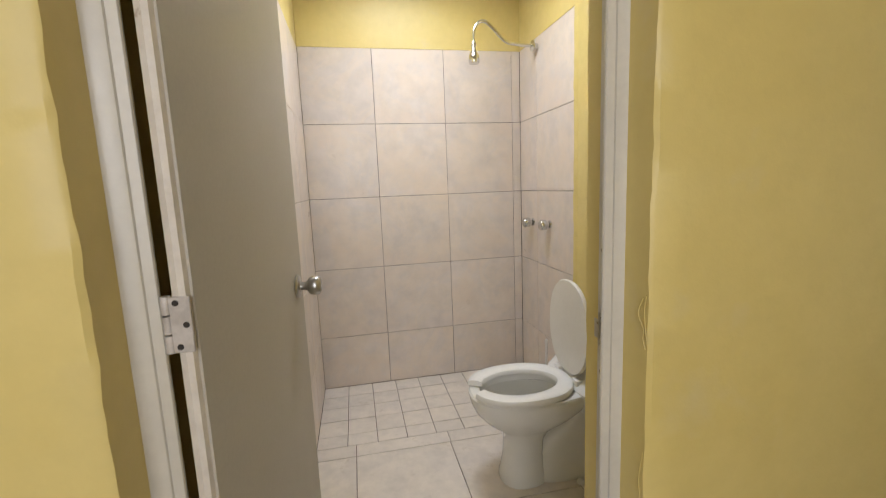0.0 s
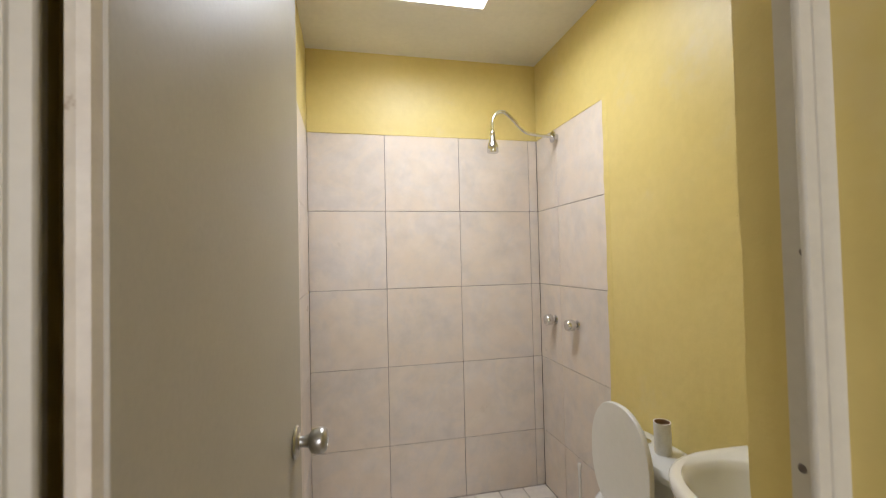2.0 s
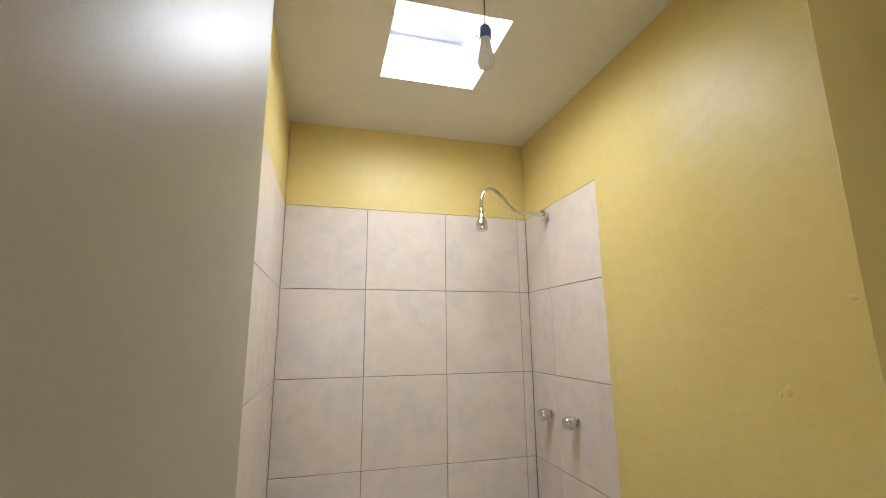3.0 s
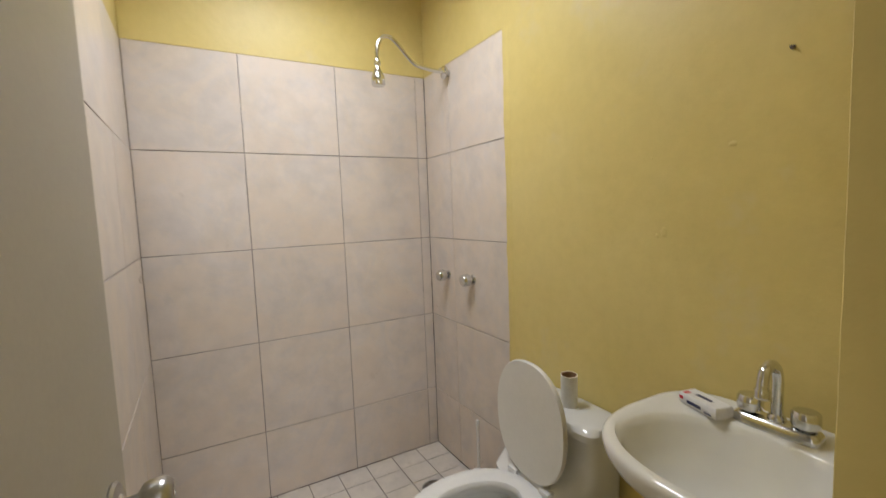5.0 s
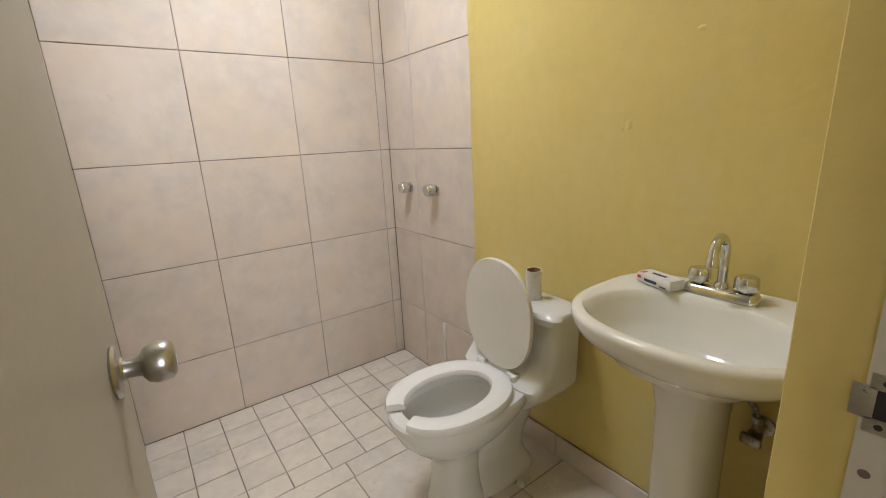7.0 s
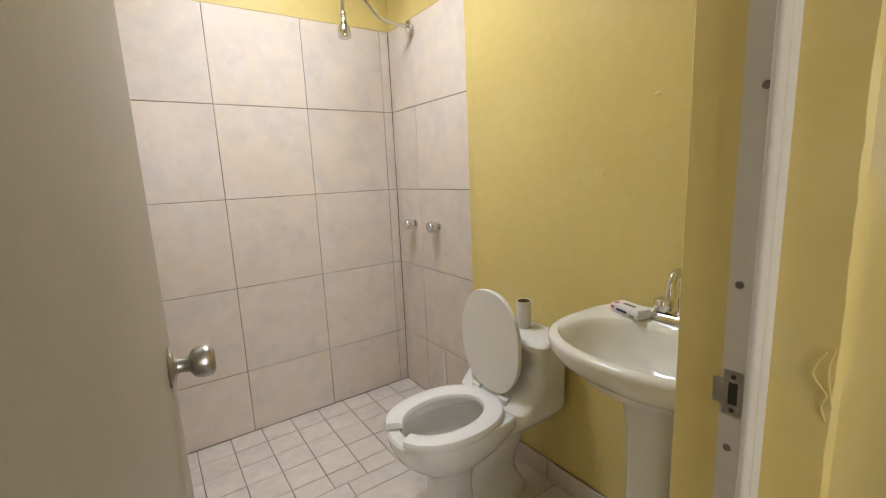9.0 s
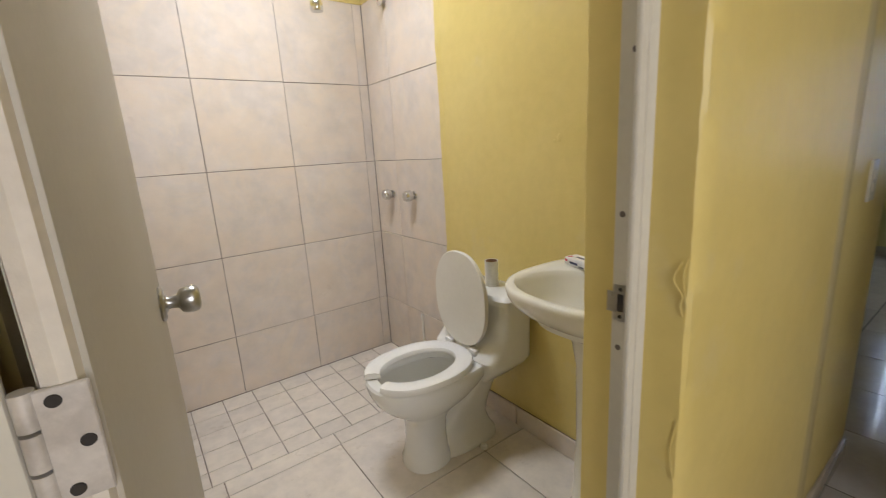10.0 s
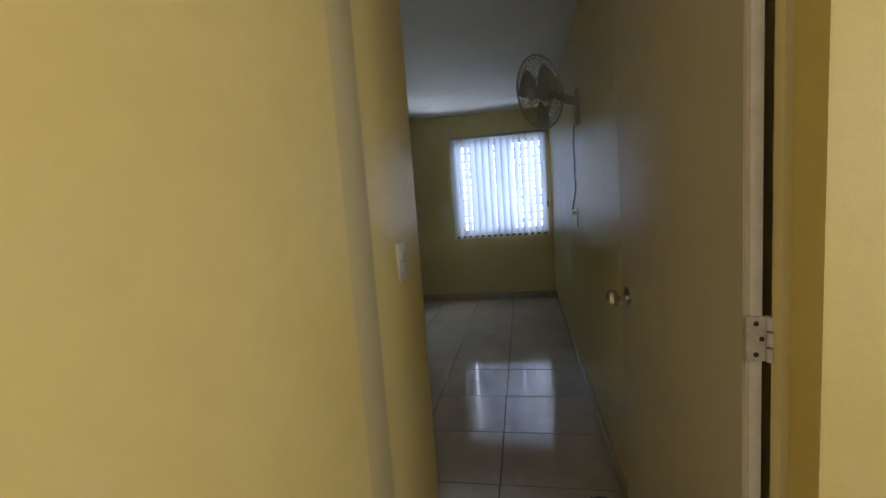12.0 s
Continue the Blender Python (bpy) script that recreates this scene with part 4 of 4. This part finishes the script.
for side in (1, -1):
    for r, z in ((0.05, 0.062), (0.10, 0.056), (0.15, 0.042), (0.185, 0.022)):
        circle(wires, r, 0.045 + side * z * 0.85, 0.0013)
    for k in range(36):
        a = 2 * math.pi * k / 36
        tube(wires, [fm @ Vector((r * math.cos(a), r * math.sin(a), 0.045 + side * z * 0.85)) for r, z in ((0.035, 0.064), (0.12, 0.052), (0.175, 0.030), (0.199, 0.004))], 0.0011, 5, 2)
part("guard", wires, FAN_WIRE, fan, "round grey wire guard")
rimb = bmesh.new()
circle(rimb, R, 0.045, 0.0055)
part("guard_rim", rimb, FAN_PLASTIC, fan)
part("guard_badge", lathe(bmesh.new(), [(0, 0.104), (0.03, 0.102), (0.034, 0.097), (0.03, 0.094), (0, 0.094)], 24, fm), FAN_PLASTIC, fan)
for k in range(3):
    bl = bmesh.new()
    a0 = 2 * math.pi * k / 3 + 0.4
    grid = []
    for i in range(7):
        r = 0.028 + 0.145 * i / 6
        wd = 0.45 + 0.35 * math.sin(math.pi * (i + 1) / 8)
        grid.append([bl.verts.new(fm @ Vector((r * math.cos(a0 + wd * (j / 4 - 0.5) * 1.5), r * math.sin(a0 + wd * (j / 4 - 0.5) * 1.5), 0.045 + 0.030 * (j / 4 - 0.5)))) for j in range(5)])
    for a, b in zip(grid, grid[1:]):
        for j in range(4):
            bl.faces.new((a[j], a[j + 1], b[j + 1], b[j]))
    bmesh.ops.solidify(bl, geom=bl.faces[:], thickness=0.002)
    part("blade", bl, BLADE, fan)
part("spinner", lathe(bmesh.new(), [(0, 0.02), (0.03, 0.022), (0.032, 0.055), (0.022, 0.072), (0, 0.076)], 24, fm), FAN_PLASTIC, fan)

outlet = tagged(empty("wall_outlet", pose(2.09, YB_R, 1.05)), "white wall outlet with a plug and cable", "outlet")
part("plate", B(-0.036, 0.036, 0, 0.008, -0.058, 0.058, bevel=0.003), SWITCH, outlet)
part("plug", B(-0.014, 0.014, 0.008, 0.034, 0.012, 0.042, bevel=0.004), SWITCH, outlet)
part("cable", tube(bmesh.new(), [(0, 0.03, 0.04), (0.005, 0.02, 0.09), (-0.012, 0.008, 0.17), (0.014, 0.006, 0.27), (-0.006, 0.006, 0.38), (0.012, 0.007, 0.46), (-0.10, 0.012, 0.55)], 0.0032, 8, 7), CABLE, outlet, "hanging fan cable")

switch = tagged(empty("light_switch", pose(0.50, -2.030, 1.034)), "cream light switch plate on yellow wall", "switch")
part("plate", B(-0.036, 0.036, -0.008, 0, -0.058, 0.058, bevel=0.003), SWITCH, switch)
for z in (-0.018, 0.018):
    part("rocker", B(-0.014, 0.014, -0.011, -0.008, z - 0.013, z + 0.013, bevel=0.0015), SWITCH, switch)

pail = tagged(empty("waste_bin", pose(0.635, -2.618, 0)), "tan waste bin lined with a black bag", "bin")
part("bucket", lathe(bmesh.new(), [(0, 0), (0.062, 0), (0.065, 0.004), (0.078, 0.12), (0.080, 0.125), (0.075, 0.125), (0.062, 0.01), (0, 0.01)], 28), BIN_TAN, pail)
bag = bmesh.new()
rings = []
rb = random.Random(8)
ph = [rb.uniform(0, 6.28) for _ in range(5)]
for r, z, amp in ((0.080, 0.085, 0.006), (0.086, 0.105, 0.007), (0.088, 0.128, 0.006), (0.083, 0.137, 0.004), (0.074, 0.128, 0.004), (0.066, 0.09, 0.006), (0.055, 0.05, 0.006)):
    ring = []
    for i in range(48):
        a = 2 * math.pi * i / 48
        w = amp * (math.sin(7 * a + ph[0]) * 0.5 + math.sin(11 * a + ph[1] + z * 30) * 0.4 + math.sin(17 * a + ph[2]) * 0.3)
        ring.append(bag.verts.new(((r + w) * math.cos(a), (r + w) * math.sin(a), z + w * 1.2)))
    rings.append(ring)
join(bag, rings)
bag.faces.new(rings[-1])
part("bag", bag, RUBBER, pail, "crumpled black bin bag")

# ---- tiles, piece by piece ----
tile_meshes = {}


def tile_mesh(w, h, t, mat):
    """A tile lying in the local xy plane, its face at z = t, with eased edges."""
    key = (round(w, 4), round(h, 4), t, mat.name)
    if key not in tile_meshes:
        e = 0.0016
        bm = bmesh.new()
        a, b = w / 2, h / 2
        levels = [(a, b, 0), (a, b, t - e), (a - e * 0.4, b - e * 0.4, t - e * 0.35), (a - e, b - e, t)]
        rings = [[bm.verts.new((sx * p, sy * q, z)) for sx, sy in ((-1, -1), (1, -1), (1, 1), (-1, 1))] for p, q, z in levels]
        join(bm, rings)
        bm.faces.new(rings[-1])
        bmesh.ops.recalc_face_normals(bm, faces=bm.faces)
        me = bpy.data.meshes.new("tile")
        bm.to_mesh(me)
        bm.free()
        me.materials.append(mat)
        tile_meshes[key] = me
    return tile_meshes[key]


tile_rnd = random.Random(21)


def lay(parent, m, w, h, t, mat, gap=0.0027, wobble=0.0006):
    ob = new("tile", tile_mesh(w - gap, h - gap, t, mat))
    ob.parent = parent
    ob.matrix_world = m @ pose(0, 0, tile_rnd.uniform(-wobble, wobble), tile_rnd.uniform(-0.08, 0.08), tile_rnd.uniform(-0.08, 0.08), 0)
    return ob


part("grout", B(XL, 0.008, 0.004, TH - 0.005, 0, ROWS_Z[-1] - 0.001), GROUT, north, "stained grout bed")
part("grout", B(0.004, 0.011, YE, 0.004, 0, ROWS_Z[-1] - 0.001), GROUT, east, "stained grout bed")
part("grout", B(XL - 0.011, XL - 0.004, YE_W, 0.004, 0, ROWS_Z[-1] - 0.001), GROUT, west, "stained grout bed")
back_cols = [XL, -0.883, -0.470, -0.052, 0.0]
side_cols = [0.0, -0.242, YE]
west_cols = [0.0, -0.40, YE_W]
for z0, z1 in zip(ROWS_Z, ROWS_Z[1:]):
    for x0, x1 in zip(back_cols, back_cols[1:]):
        lay(north, pose((x0 + x1) / 2, 0.008, (z0 + z1) / 2, 90, 0, 0), x1 - x0, z1 - z0, 0.008, TILE)
    for y0, y1 in zip(side_cols, side_cols[1:]):
        lay(east, pose(0.008, (y0 + y1) / 2, (z0 + z1) / 2, 0, -90, 0), z1 - z0, y0 - y1, 0.008, TILE)
    for y0, y1 in zip(west_cols, west_cols[1:]):
        lay(west, pose(XL - 0.008, (y0 + y1) / 2, (z0 + z1) / 2, 0, 90, 0), z1 - z0, y0 - y1, 0.008, TILE)

# shower floor: small cut tiles, a strip, then large tiles
SW = 0.1426
SMALL_ROWS = [0.0, -0.130, -0.262, -0.400, -0.540, -0.637]
for i in range(9):
    for y0, y1 in zip(SMALL_ROWS, SMALL_ROWS[1:]):
        lay(floor_bath, pose(XL + SW * (i + 0.5), (y0 + y1) / 2, -0.006, 0, 0, 0), SW, y0 - y1, 0.006, FLOOR_TILE, 0.004, 0.0009)
for x0, x1 in ((XL, -1.10), (-1.10, -0.66), (-0.66, -0.23), (-0.23, 0.0)):
    lay(floor_bath, pose((x0 + x1) / 2, -0.682, -0.006, 0, 0, 0), x1 - x0, 0.09, 0.006, FLOOR_TILE, 0.004)
for y0, y1 in ((-0.727, -1.155), (-1.155, -1.60), (-1.60, -2.045)):
    for x0, x1 in ((XL - 0.01, -1.10), (-1.10, -0.664), (-0.664, -0.228), (-0.228, XR)):
        lay(floor_bath, pose((x0 + x1) / 2, (y0 + y1) / 2, -0.006, 0, 0, 0), x1 - x0, y0 - y1, 0.006, FLOOR_TILE, 0.004)
P = 0.412
ys = [YB_R, -2.25] + [-2.25 + P * k for k in range(1, 9)]
xg = [-0.02] + [0.125 + P * k for k in range(0, 11)] + [XB1]
for y0, y1 in zip(ys, ys[1:]):
    for x0, x1 in zip(xg, xg[1:]):
        if y0 < -2.2 or x0 > 0.5:
            lay(floor_bed, pose((x0 + x1) / 2, (y0 + y1) / 2, -0.004, 0, 0, 0), x1 - x0, y1 - y0, 0.004, BED_TILE, 0.005, 0.0003)
for i in range(10):
    for j in range(5):
        lay(floor_hall, pose(-0.024 - P * (i + 0.5), YF_OUT - 0.01 - P * (j + 0.5), -0.004, 0, 0, 0), P, P, 0.004, BED_TILE, 0.005, 0.0003)
